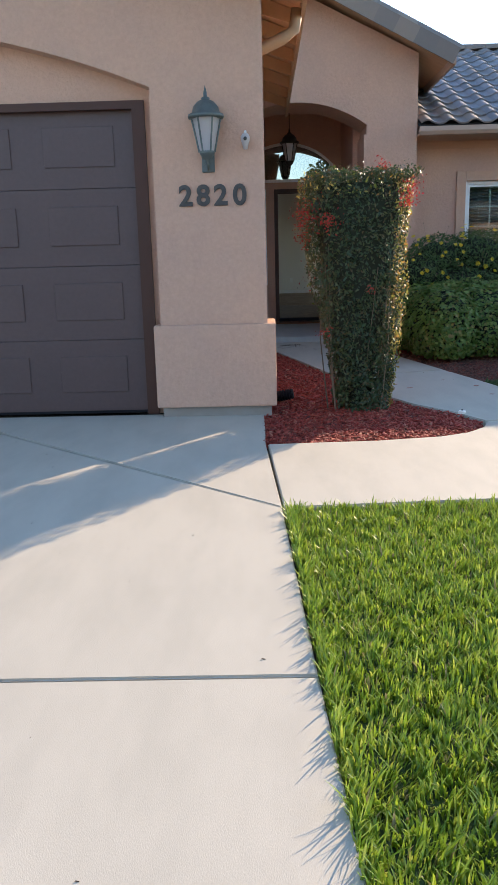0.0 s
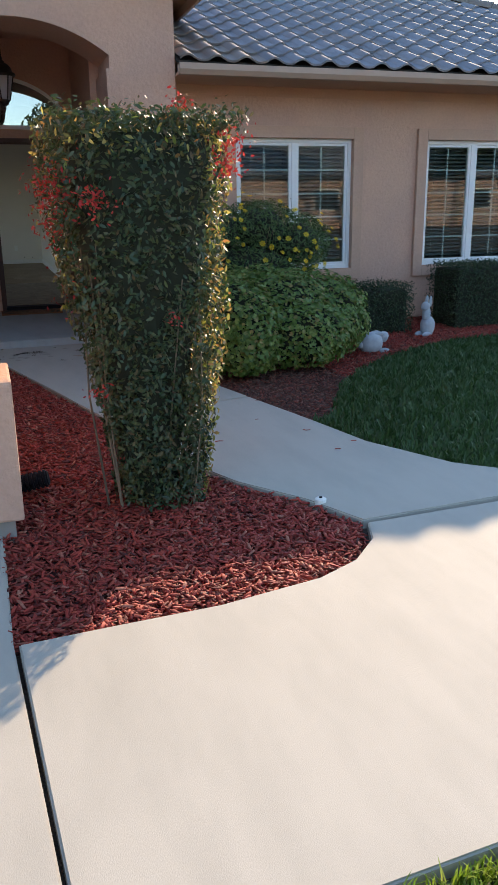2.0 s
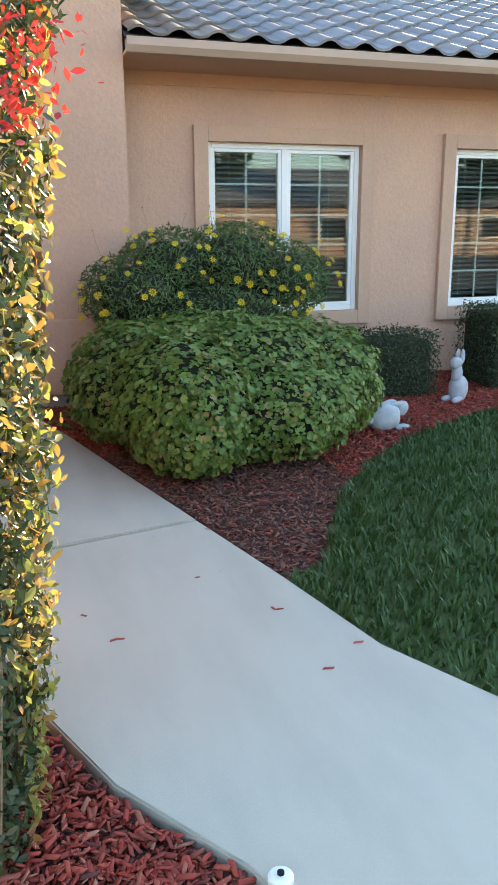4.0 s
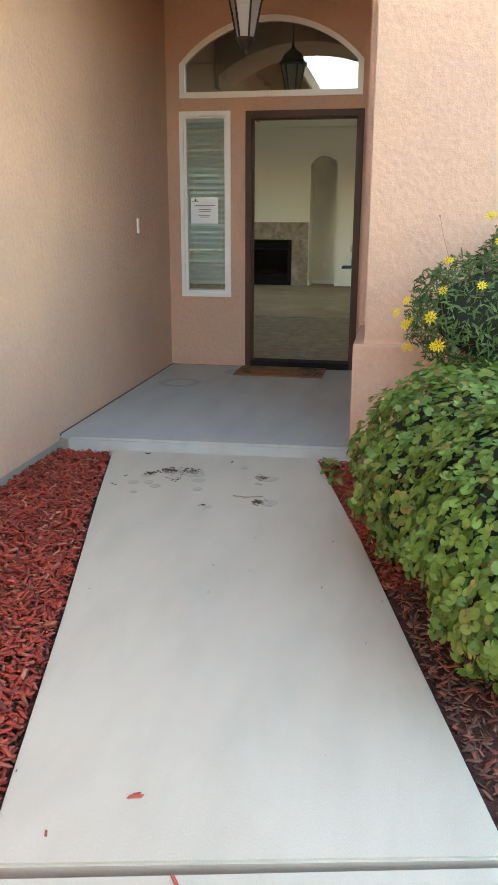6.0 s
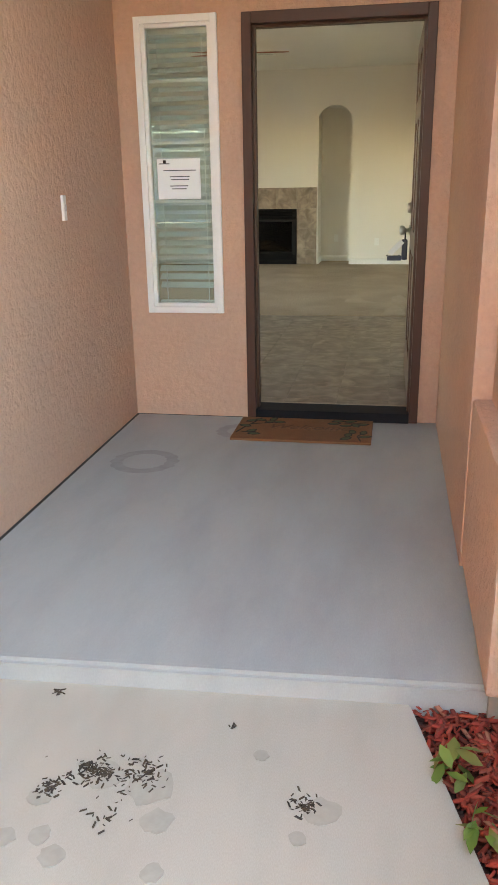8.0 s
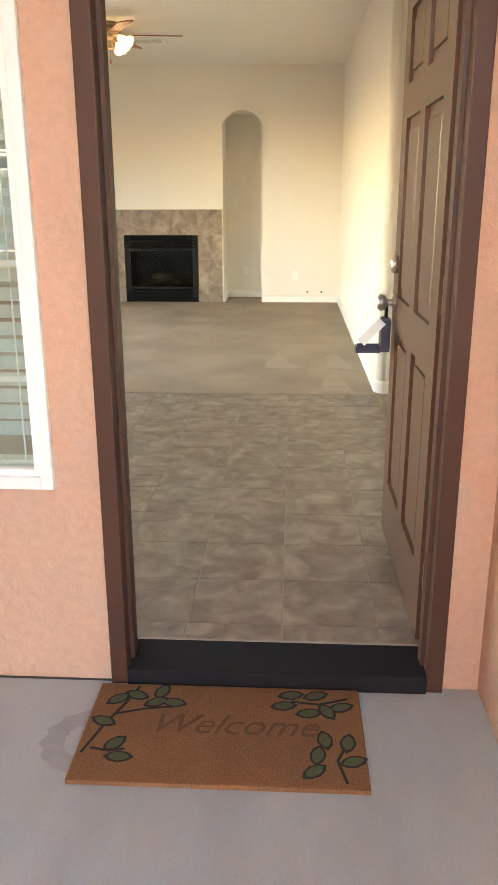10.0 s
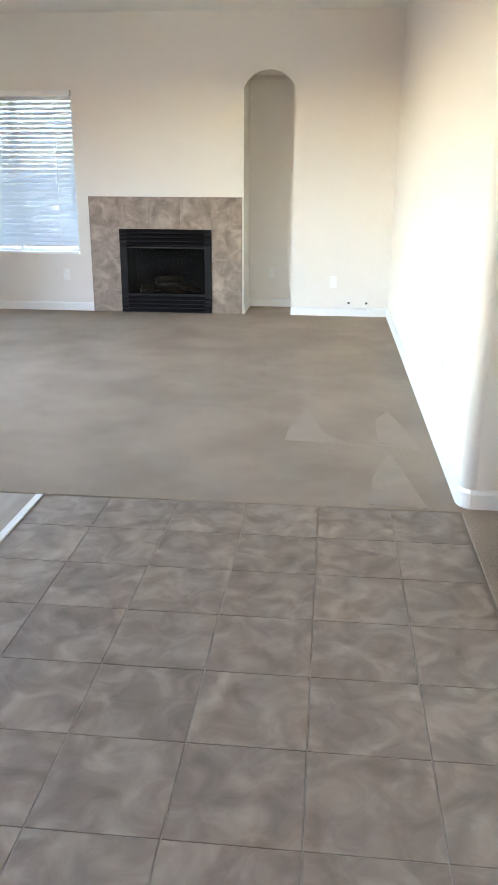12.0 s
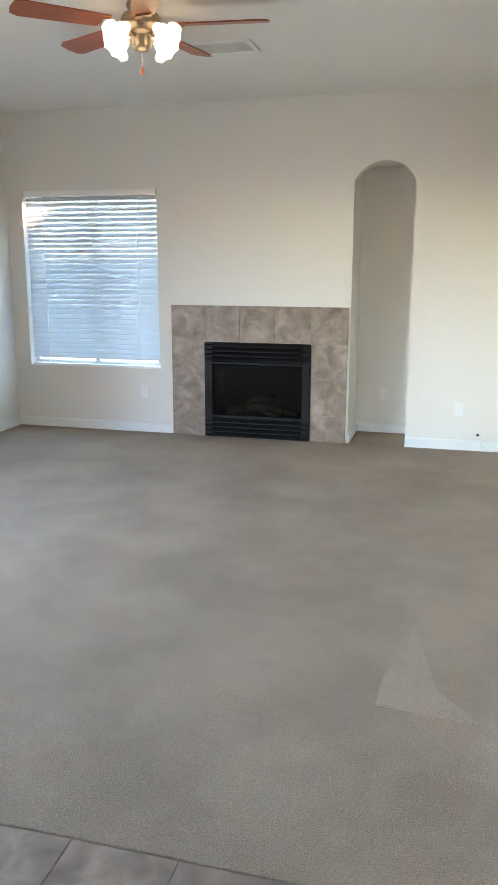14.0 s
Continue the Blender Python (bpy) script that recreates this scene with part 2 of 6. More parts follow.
M["bulb_glass"] = mat("bulb_glass", (1.0, 0.87, 0.62), 0.3, emit=0.06)
M["bulb_rim"] = mat("bulb_rim", (0.85, 0.7, 0.5), 0.3, sss=0.5)
M["mat_coir"] = mat("mat_coir", (0.24, 0.105, 0.045), 0.95, vary=0.6, second=(0.17, 0.075, 0.035), scale=6, grain=0.3, gscale=200, bump=0.8, bscale=250, bdist=0.004)
M["mat_green"] = mat("mat_green", (0.07, 0.085, 0.045), 0.95, grain=0.2)
M["mat_black"] = mat("mat_black", (0.02, 0.016, 0.012), 0.95)
M["mat_word"] = mat("mat_word", (0.13, 0.06, 0.03), 0.95)
M["rubber"] = mat("rubber", (0.010, 0.010, 0.013), 0.7, spec=0.2)
M["blind_far"] = mat("blind_far", (0.62, 0.66, 0.72), 0.5, sss=0.10)
M["statue"] = mat("statue", (0.42, 0.45, 0.48), 0.8, vary=0.7, second=(0.28, 0.30, 0.33), scale=14, bump=0.5, bscale=50)
M["rock"] = mat("rock", (0.5, 0.45, 0.4), 0.9, vary=0.6, scale=20)
M["dirt_spot"] = mat("dirt_spot", (0.37, 0.34, 0.285), 0.85, vary=1.0, second=(0.42, 0.39, 0.33), scale=30, world=True)
M["slab_edge"] = mat("slab_edge", (0.30, 0.27, 0.24), 0.9, vary=0.5, scale=6)
M["stain"] = mat("stain", (0.29, 0.295, 0.29), 0.6, vary=0.8, second=(0.36, 0.36, 0.35), scale=14)


def glass_mix(name, tint, gloss):
    """Window glass: clear, with a Fresnel reflection."""
    m = bpy.data.materials.new(name)
    m.use_nodes = True
    n, l = m.node_tree.nodes, m.node_tree.links
    n.remove(n["Principled BSDF"])
    tr, gl, fr, mx = n.new("ShaderNodeBsdfTransparent"), n.new("ShaderNodeBsdfGlossy"), n.new("ShaderNodeLayerWeight"), n.new("ShaderNodeMixShader")
    tr.inputs[0].default_value = (*tint, 1)
    gl.inputs["Roughness"].default_value = 0.01
    gl.inputs[0].default_value = (0.95, 1.0, 1.0, 1)
    fr.inputs[0].default_value = 0.5
    pw, mr = n.new("ShaderNodeMath"), n.new("ShaderNodeMapRange")
    pw.operation, pw.inputs[1].default_value = "POWER", 4.0
    l.new(fr.outputs["Facing"], pw.inputs[0])
    l.new(pw.outputs[0], mr.inputs[0])
    mr.inputs[3].default_value = gloss
    l.new(mr.outputs[0], mx.inputs[0])
    l.new(tr.outputs[0], mx.inputs[1])
    l.new(gl.outputs[0], mx.inputs[2])
    l.new(mx.outputs[0], n["Material Output"].inputs[0])
    return m


M["pane"] = glass_mix("pane", (0.75, 0.82, 0.80), 0.05)
M["pane_fire"] = glass_mix("pane_fire", (0.48, 0.48, 0.48), 0.02)
M["pane_side"] = glass_mix("pane_side", (0.85, 0.9, 0.88), 0.05)
M["pane_arch"] = glass_mix("pane_arch", (0.40, 0.42, 0.39), 0.28)


def tile_mat(name, obj=True):
    m = bpy.data.materials.new(name)
    m.use_nodes = True
    n, l = m.node_tree.nodes, m.node_tree.links
    b = n["Principled BSDF"]
    b.inputs["Roughness"].default_value = 0.5
    geo = n.new("ShaderNodeNewGeometry")
    rnd = n.new("ShaderNodeObjectInfo").outputs["Random"] if obj else geo.outputs["Random Per Island"]
    ns = n.new("ShaderNodeTexNoise")
    ns.noise_dimensions = "4D"
    ml = n.new("ShaderNodeMath")
    ml.operation = "MULTIPLY"
    ml.inputs[1].default_value = 37
    l.new(rnd, ml.inputs[0])
    l.new(ml.outputs[0], ns.inputs["W"])
    l.new(geo.outputs["Position"], ns.inputs["Vector"])
    ns.inputs["Scale"].default_value, ns.inputs["Detail"].default_value, ns.inputs["Distortion"].default_value = 8.0, 7, 0.9
    rp = n.new("ShaderNodeValToRGB")
    l.new(ns.outputs[0], rp.inputs[0])
    e = rp.color_ramp.elements
    e[0].position, e[0].color = 0.30, (0.165, 0.118, 0.088, 1)
    e[1].position, e[1].color = 0.72, (0.40, 0.31, 0.235, 1)
    e.new(0.5).color = (0.255, 0.193, 0.148, 1)
    hs = n.new("ShaderNodeHueSaturation")
    mr = n.new("ShaderNodeMapRange")
    l.new(rnd, mr.inputs[0])
    mr.inputs[3].default_value, mr.inputs[4].default_value = 0.95, 1.05
    l.new(mr.outputs[0], hs.inputs["Value"])
    l.new(rp.outputs[0], hs.inputs["Color"])
    l.new(hs.outputs[0], b.inputs["Base Color"])
    bp = n.new("ShaderNodeBump")
    bp.inputs["Strength"].default_value, bp.inputs["Distance"].default_value = 0.3, 0.003
    l.new(ns.outputs[0], bp.inputs["Height"])
    l.new(bp.outputs[0], b.inputs["Normal"])
    return m


M["tile"] = tile_mat("floor_tile")


# ---- building helpers ----
def finish(name, bm, material, parent=None, label="", kind="", smooth=False):
    me = bpy.data.meshes.new(name)
    bm.to_mesh(me)
    bm.free()
    me.materials.append(M[material] if isinstance(material, str) else material)
    if smooth:
        for p in me.polygons:
            p.use_smooth = True
    ob = new(name, me)
    if parent:
        ob.parent = parent
    return tagged(ob, label=label, kind=kind)


def part(name, bm, material, parent, label="", kind="", smooth=False):
    return finish(name, bm, material, parent, label, kind, smooth)


def thing(name, x, y, z, label, category, group="", rz=0):
    ob = new(name)
    ob.matrix_world = pose(x, y, z, 0, 0, rz)
    return tagged(ob, label, category, group)


def box(bm, x0, x1, y0, y1, z0, z1, bevel=0.0):
    vs = [bm.verts.new((x, y, z)) for z in (z0, z1) for x, y in ((x0, y0), (x1, y0), (x1, y1), (x0, y1))]
    fs = [(0, 3, 2, 1), (4, 5, 6, 7), (0, 1, 5, 4), (1, 2, 6, 5), (2, 3, 7, 6), (3, 0, 4, 7)]
    faces = [bm.faces.new([vs[i] for i in f]) for f in fs]
    if bevel:
        bmesh.ops.bevel(bm, geom=list({e for f in faces for e in f.edges}), offset=bevel, segments=2, affect="EDGES", profile=0.6)
    return bm


def boxes(*items, bevel=0.0):
    bm = bmesh.new()
    for it in items:
        b2 = bmesh.new()
        box(b2, *it, bevel=bevel)
        me = bpy.data.meshes.new("tmp")
        b2.to_mesh(me)
        b2.free()
        bm.from_mesh(me)
        bpy.data.meshes.remove(me)
    return bm


def prism(pts, a0, a1, axis="z", bevel=0.0, bm=None):
    """A polygon, given in the plane across axis, drawn out from a0 to a1."""
    bm = bm or bmesh.new()

    def at(p, a):
        return {"z": (p[0], p[1], a), "y": (p[0], a, p[1]), "x": (a, p[0], p[1])}[axis]

    lo = [bm.verts.new(at(p, a0)) for p in pts]
    hi = [bm.verts.new(at(p, a1)) for p in pts]
    n = len(pts)
    f1, f2 = bm.faces.new(lo), bm.faces.new(hi)
    side = [bm.faces.new((lo[i], lo[(i + 1) % n], hi[(i + 1) % n], hi[i])) for i in range(n)]
    bm.normal_update()
    if bevel:
        bmesh.ops.bevel(bm, geom=list({e for f in (f1, f2) for e in f.edges}), offset=bevel, segments=2, affect="EDGES")
    bm.normal_update()
    bmesh.ops.triangulate(bm, faces=[f for f in bm.faces if len(f.verts) > 4], ngon_method="EAR_CLIP")
    bmesh.ops.recalc_face_normals(bm, faces=bm.faces)
    return bm


def lathe(profile, steps=24, cx=0.0, cy=0.0, bm=None, a0=0.0, scallop=0.0):
    bm = bm or bmesh.new()
    rings = []
    for r, z in profile:
        rings.append([bm.verts.new((cx + r * math.cos(a0 + 2 * math.pi * i / steps), cy + r * math.sin(a0 + 2 * math.pi * i / steps), z)) for i in range(steps)])
    for a, b in zip(rings, rings[1:]):
        for i in range(steps):
            bm.faces.new((a[i], a[(i + 1) % steps], b[(i + 1) % steps], b[i]))
    for ring in (rings[0], rings[-1]):
        bm.faces.new(ring)
    bmesh.ops.recalc_face_normals(bm, faces=bm.faces)
    return bm


def tube(bm, points, r, sides=6, taper=1.0):
    pts = [Vector(p) for p in points]
    rings = []
    for i, p in enumerate(pts):
        d = (pts[min(i + 1, len(pts) - 1)] - pts[max(i - 1, 0)]).normalized()
        u = d.orthogonal().normalized()
        v = d.cross(u)
        rr = r * (1 + (taper - 1) * i / (len(pts) - 1))
        rings.append([bm.verts.new(p + rr * (math.cos(2 * math.pi * k / sides) * u + math.sin(2 * math.pi * k / sides) * v)) for k in range(sides)])
    for a, b in zip(rings, rings[1:]):
        best = min(range(sides), key=lambda s: (a[0].co - b[s].co).length)
        for k in range(sides):
            bm.faces.new((a[k], a[(k + 1) % sides], b[(k + 1 + best) % sides], b[(k + best) % sides]))
    bm.faces.new(rings[0]), bm.faces.new(rings[-1])
    return bm


def arc(cx, z_spring, half, rise, n=20):
    """Points of a segmental arch from its left spring to its right one."""
    r = (half * half + rise * rise) / (2 * rise)
    a = math.asin(min(1, half / r)) if rise <= half else math.pi - math.asin(half / r)
    return [(cx + r * math.sin(-a + 2 * a * i / n), z_spring + rise - r + r * math.cos(-a + 2 * a * i / n)) for i in range(n + 1)]


def mesh_arrays(name, verts, faces, material, parent=None, label="", kind="stuff"):
    me = bpy.data.meshes.new(name)
    verts, faces = np.asarray(verts, np.float32), np.asarray(faces, np.int32)
    me.vertices.add(len(verts))
    me.vertices.foreach_set("co", verts.ravel())
    me.loops.add(faces.size)
    me.loops.foreach_set("vertex_index", faces.ravel())
    me.polygons.add(len(faces))
    me.polygons.foreach_set("loop_start", np.arange(0, faces.size, faces.shape[1], dtype=np.int32))
    me.update(calc_edges=True)
    me.validate()
    me.materials.append(M[material])
    ob = new(name, me)
    if parent:
        ob.parent = parent
    return tagged(ob, label=label, kind=kind)


def scatter(name, centres, normals, sizes, shape, faces, material, parent=None, label="", kind="stuff", seed=0, tilt=0.5):
    """Many small pieces of one shape (in its own x, y plane, z up), turned at random about normals."""
    rng = np.random.default_rng(seed)
    c, nrm = np.asarray(centres, float), np.asarray(normals, float)
    nrm = nrm + rng.normal(0, tilt, nrm.shape)
    nrm /= np.linalg.norm(nrm, axis=1, keepdims=True) + 1e-9
    ref = rng.normal(0, 1, nrm.shape)
    u = np.cross(nrm, ref)
    u /= np.linalg.norm(u, axis=1, keepdims=True) + 1e-9
    v = np.cross(nrm, u)
    s = np.asarray(shape, float)
    k = len(s)
    verts = c[:, None] + sizes[:, None, None] * (s[None, :, 0, None] * u[:, None] + s[None, :, 1, None] * v[:, None] + s[None, :, 2, None] * nrm[:, None])
    f = np.asarray(faces)[None] + (np.arange(len(c)) * k)[:, None, None]
    return mesh_arrays(name, verts.reshape(-1, 3), f.reshape(-1, f.shape[-1]), material, parent, label, kind)


def inside(pts, poly):
    x, y = pts[:, 0], pts[:, 1]
    res = np.zeros(len(pts), bool)
    for (x1, y1), (x2, y2) in zip(poly, poly[1:] + poly[:1]):
        if y1 != y2:
            res ^= ((y1 > y) != (y2 > y)) & (x < (x2 - x1) * (y - y1) / (y2 - y1) + x1)
    return res


def fill(poly, per_m2, seed):
    rng = np.random.default_rng(seed)
    p = np.array(poly)
    lo, hi = p.min(0), p.max(0)
    pts = rng.uniform(lo, hi, (int(per_m2 * np.prod(hi - lo)), 2))
    return pts[inside(pts, list(poly))]


LEAF = [(-0.5, 0, 0), (-0.15, 0.2, 0.05), (-0.15, -0.2, 0.05), (0.5, 0, 0.02), (0.2, 0.17, 0.06), (0.2, -0.17, 0.06)]
LEAF_F = [(0, 2, 5, 3), (0, 3, 4, 1)]
CHIP = [(-0.5, -0.10, 0), (0.35, -0.19, 0), (0.55, 0.06, 0), (-0.35, 0.15, 0), (-0.46, -0.07, 0.07), (0.32, -0.15, 0.09), (0.48, 0.05, 0.06), (-0.30, 0.11, 0.08)]
CHIP_F = [(0, 3, 2, 1), (4, 5, 6, 7), (0, 1, 5, 4), (1, 2, 6, 5), (2, 3, 7, 6), (3, 0, 4, 7)]

# ---- plan ----
WALK_L = [(-0.38, -2.44), (-0.14, -3.35), (0.18, -4.5), (0.455, -5.55), (0.775, -6.75), (0.94, -7.15), (1.18, -7.5), (1.33, -7.83), (1.27, -8.03), (1.12, -8.19), (0.92, -8.29), (0.5, -8.37), (0.1, -8.39), (-0.21, -8.41)]
WALK_R = [(0.87, -2.44), (1.18, -3.6), (1.39, -4.5), (1.60, -5.38), (1.78, -6.12), (1.91, -6.72), (2.17, -7.25), (2.7, -7.75), (3.4, -8.15), (5.0, -8.42), (9.0, -8.5)]
BED = [(2.0, -5.98), (2.2, -5.6), (2.45, -5.15), (2.8, -4.75), (3.4, -4.2), (4.3, -3.72), (5.5, -3.5), (9.0, -3.45)]
PORCH_Y, GX = -2.51, -0.70

# ---- ground ----
ground = finish("ground", boxes((-60, 60, -60, 60, -0.3, -0.045)), "soil", kind="structure")


def slab(name, poly, z0=-0.12, z1=0.0, gap=0.006, material="concrete", parent=None):
    p = [Vector(q).to_3d() for q in poly]
    n = len(p)
    area = sum(p[i].x * p[(i + 1) % n].y - p[(i + 1) % n].x * p[i].y for i in range(n))
    sgn = 1 if area > 0 else -1
    out = []
    for i in range(n):
        a, b, c = p[i - 1], p[i], p[(i + 1) % n]
        d1, d2 = (b - a).normalized(), (c - b).normalized()
        n1, n2 = Vector((-d1.y, d1.x, 0)) * sgn, Vector((-d2.y, d2.x, 0)) * sgn
        m = (n1 + n2) / max(0.4, 1 + n1.dot(n2))
        q = b + m * gap
        out.append((q.x, q.y))
    return finish(name, prism(out, z0, z1, bevel=0.006), material, parent, kind="structure" if not parent else "")


drive = tagged(new("driveway"), "broad pale broom-finished concrete driveway of several slabs with open joints, sunlit and partly in house shade", "driveway", kind="structure")
slab("slab", [(-7, -13.6), (0.03, -13.6), (-0.03, -12.0), (-0.07, -11.26), (-7, -11.30)], parent=drive)
slab("slab", [(-7, -20), (0.3, -20), (0.03, -13.6), (-7, -13.6)], parent=drive)
slab("slab", [(-7, -11.30), (-0.07, -11.26), (-0.14, -9.71), (-1.52, -8.46), (-2.70, -7.36), (-7, -7.36)], parent=drive)
slab("slab", [(-0.14, -9.71), (-0.215, -8.40), (-0.22, -7.36), (-2.68, -7.36), (-1.50, -8.46)], parent=drive)
walkway = tagged(new("pavement"), "curving light concrete garden walk with thin joints, chips of red bark scattered on it", "walkway", kind="structure")
slab("slab", [(-0.14, -9.71), (0.91, -9.64), (2.5, -9.6), (9, -9.55), (9, -8.5), (5, -8.42), (3.4, -8.15), (2.75, -7.8), (1.335, -7.86)] + WALK_L[8:], parent=walkway)
slab("slab", [(0.46, -5.63), (1.60, -5.38)] + WALK_R[4:7] + [(2.70, -7.75), (1.33, -7.84)] + [WALK_L[i] for i in (6, 5, 4)], parent=walkway)
slab("slab", WALK_L[0:4] + [(0.46, -5.61), (1.60, -5.37)] + WALK_R[2::-1], parent=walkway)
finish("porch_floor", prism([(-0.62, -2.56), (1.16, -2.47), (1.16, 0.02), (-0.72, 0.02), (-0.72, -2.50)], -0.12, 0.07, bevel=0.014), "porch_concrete", kind="structure")
finish("threshold_step", boxes((0.028, 0.902, -0.03, 0.14, 0.0, 0.125), bevel=0.004), "rubber", kind="structure")

finish("slab_gap", boxes((-0.70, -0.686, -2.50, 0.0, 0.05, 0.0712), (-0.686, -0.024, -0.010, 0.0, 0.05, 0.0712)), "joint", kind="structure")

# beds and lawns
finish("mulch_bed", prism([(-0.72, -2.50), (-0.72, -7.4), (-0.25, -7.4), (-0.25, -8.40)] + [(x - 0.008, y) for x, y in WALK_L[::-1]], -0.1, -0.035), "mulch_bed", kind="structure")
bed_b = [(0.87, -2.44)] + WALK_R[1:5] + BED[0:8] + [(9.0, -2.0), (1.9, -2.05), (1.85, -2.45)]
finish("mulch_bed", prism([(x + 0.008, y) for x, y in bed_b], -0.1, -0.035), "mulch_bed", kind="structure")
lawn_near = [(-0.03, -12.0), (0.02, -13.6), (8.5, -13.6), (9, -9.57), (2.5, -9.62), (0.91, -9.66), (-0.13, -9.73), (-0.065, -11.23)]
lawn_far = [(9.0, -3.45)] + [(x + 0.01, y + 0.01) for x, y in WALK_R[:3:-1]] + BED[:-1]
finish("lawn_soil", prism([(x + 0.006, y) for x, y in lawn_near], -0.1, -0.02), "turf", kind="structure")
finish("lawn_soil", prism(lawn_far, -0.1, -0.02), "turf", kind="structure")


def grass(name, pts, height, seed, width=0.0035, material="grass", label=""):
    rng = np.random.default_rng(seed)
    n = len(pts)
    cl = np.sin(31 * pts[:, 0] + 4 * np.sin(23 * pts[:, 1])) * np.sin(29 * pts[:, 1] + 4 * np.sin(19 * pts[:, 0]))
    a = 4 * np.sin(17 * pts[:, 0] + 3 * np.sin(13 * pts[:, 1])) + 3 * np.cos(15 * pts[:, 1]) + rng.normal(0, 0.9, n)
    h = height * rng.uniform(0.45, 1.25, n) * (0.9 + 0.4 * cl)
    lean = rng.uniform(0.1, 0.85, n) * h
    d = np.stack([np.cos(a), np.sin(a)], 1)
    side = np.stack([-d[:, 1], d[:, 0]], 1) * (width * rng.uniform(0.7, 1.4, n))[:, None]
    base = np.column_stack([pts, np.full(n, -0.022)])
    v = np.zeros((n, 7, 3))
    for i, (f, w) in enumerate(((0, 1.0), (0.45, 0.9), (0.8, 0.6))):
        c = base.copy()
        c[:, :2] += d * (lean * f * f)[:, None]
        c[:, 2] += h * f
        v[:, 2 * i, :] = c
        v[:, 2 * i + 1, :] = c
        v[:, 2 * i, :2] -= side * w
        v[:, 2 * i + 1, :2] += side * w
    v[:, 6, :] = base
    v[:, 6, :2] += d * lean[:, None]
    v[:, 6, 2] += h * 0.98
    f = np.array([(0, 1, 3), (0, 3, 2), (2, 3, 5), (2, 5, 4), (4, 5, 6)])
    faces = (f[None] + (np.arange(n) * 7)[:, None, None]).reshape(-1, 3)
    return mesh_arrays(name, v.reshape(-1, 3), faces, material, label=label)


near = fill([(-0.03, -12.3), (0.0, -12.4), (3.0, -12.4), (3.3, -9.62), (2.5, -9.62), (0.91, -9.67), (-0.13, -9.73), (-0.07, -11.2)], 13000, 1)
ob = grass("lawn_grass", near, 0.045, 2, 0.0030, label="bright green sunlit lawn grass beside the driveway, a little ragged at its edge")
tagged(ob, category="lawn")
grass("lawn_grass", fill([(-0.03, -12.3), (3.0, -12.4), (3.3, -9.62), (-0.13, -9.73)], 350, 5), 0.05, 6, material="grass_dry", label="dry yellow blades among the lawn grass")
edge = fill([(-0.035, -12.3), (0.01, -12.3), (-0.025, -11.23), (-0.09, -9.74), (-0.135, -9.74), (-0.07, -11.23)], 9000, 9)
grass("lawn_grass", edge, 0.070, 10, 0.003, label="taller grass blades leaning over the driveway edge")
edge = fill([(-0.1, -9.72), (0.91, -9.65), (3.0, -9.61), (3.0, -9.66), (0.91, -9.71), (-0.1, -9.78)], 4500, 19)
grass("lawn_grass", edge, 0.05, 20, 0.003, label="taller grass blades along the walk edge")
rest = fill([(3.0, -12.4), (6.5, -12.4), (6.5, -9.6), (3.3, -9.62)], 2500, 3)
grass("lawn_grass", rest, 0.055, 4, 0.005, label="green lawn grass further along the walk")
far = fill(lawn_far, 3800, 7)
# this lawn's shade comes partly from its darkened blade colour
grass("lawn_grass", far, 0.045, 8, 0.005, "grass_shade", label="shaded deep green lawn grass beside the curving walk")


def chips(name, pts, seed, material, label, size=0.035):
    rng = np.random.default_rng(seed)
    c = np.column_stack([pts, rng.uniform(-0.035, -0.005, len(pts))])
    up = np.tile([0, 0, 1.0], (len(pts), 1))
    return scatter(name, c, up, rng.uniform(0.5, 1.5, len(pts)) * size, CHIP, CHIP_F, material, label=label, seed=seed, tilt=0.35)


in_a = [(-0.70, -2.55), (-0.70, -7.36), (-0.24, -7.40), (-0.24, -8.38)] + [(x - 0.015, y) for x, y in WALK_L[::-1]]
chips("mulch", fill(in_a, 5600, 11), 12, "chip", "fresh red bark chips in the bed beside the walk", 0.038)
pb = fill([(x + 0.02, y) for x, y in bed_b], 3000, 13)
chips("mulch", pb[(pb[:, 1] > -3.9) | (pb[:, 0] > 2.6)], 14, "chip", "red bark chips under the shrubs")
chips("mulch", pb[(pb[:, 1] <= -3.9) & (pb[:, 0] <= 2.6)], 15, "chip_old", "thin weathered bark chips over bare soil at the bed's tip", 0.03)
pw = fill([(0.87, -2.47), (1.0, -2.9), (1.3, -4.1), (1.9, -3.8), (1.84, -2.5)], 5200, 16)
chips("mulch", pw, 17, "chip", "red bark chips beside the pier")

# ---- house structure ----
H = 2.96          # ceiling inside
F = 0.13          # floor inside
# garage front: outer wall with segmental recess, and the door wall behind it
arch_g = arc(-3.43, 2.33, 2.45, 0.48)
outer = [(-0.19, 0.66), (-0.19, 3.118), (-3.43, 4.475), (-6.67, 3.09), (-6.67, 0.66), (-5.88, 0.66)] + arch_g + [(-0.98, 0.66)]
finish("wall_garage", prism(outer, -7.46, -7.28, "y"), "stucco", kind="structure")
finish("wall_garage_inner", boxes((-1.04, -0.72, -7.30, -7.19, 0.0, 2.9), (-5.86, -1.04, -7.30, -7.19, 2.27, 3.3), (-6.5, -5.86, -7.30, -7.19, 0, 2.9)), "stucco", kind="structure")
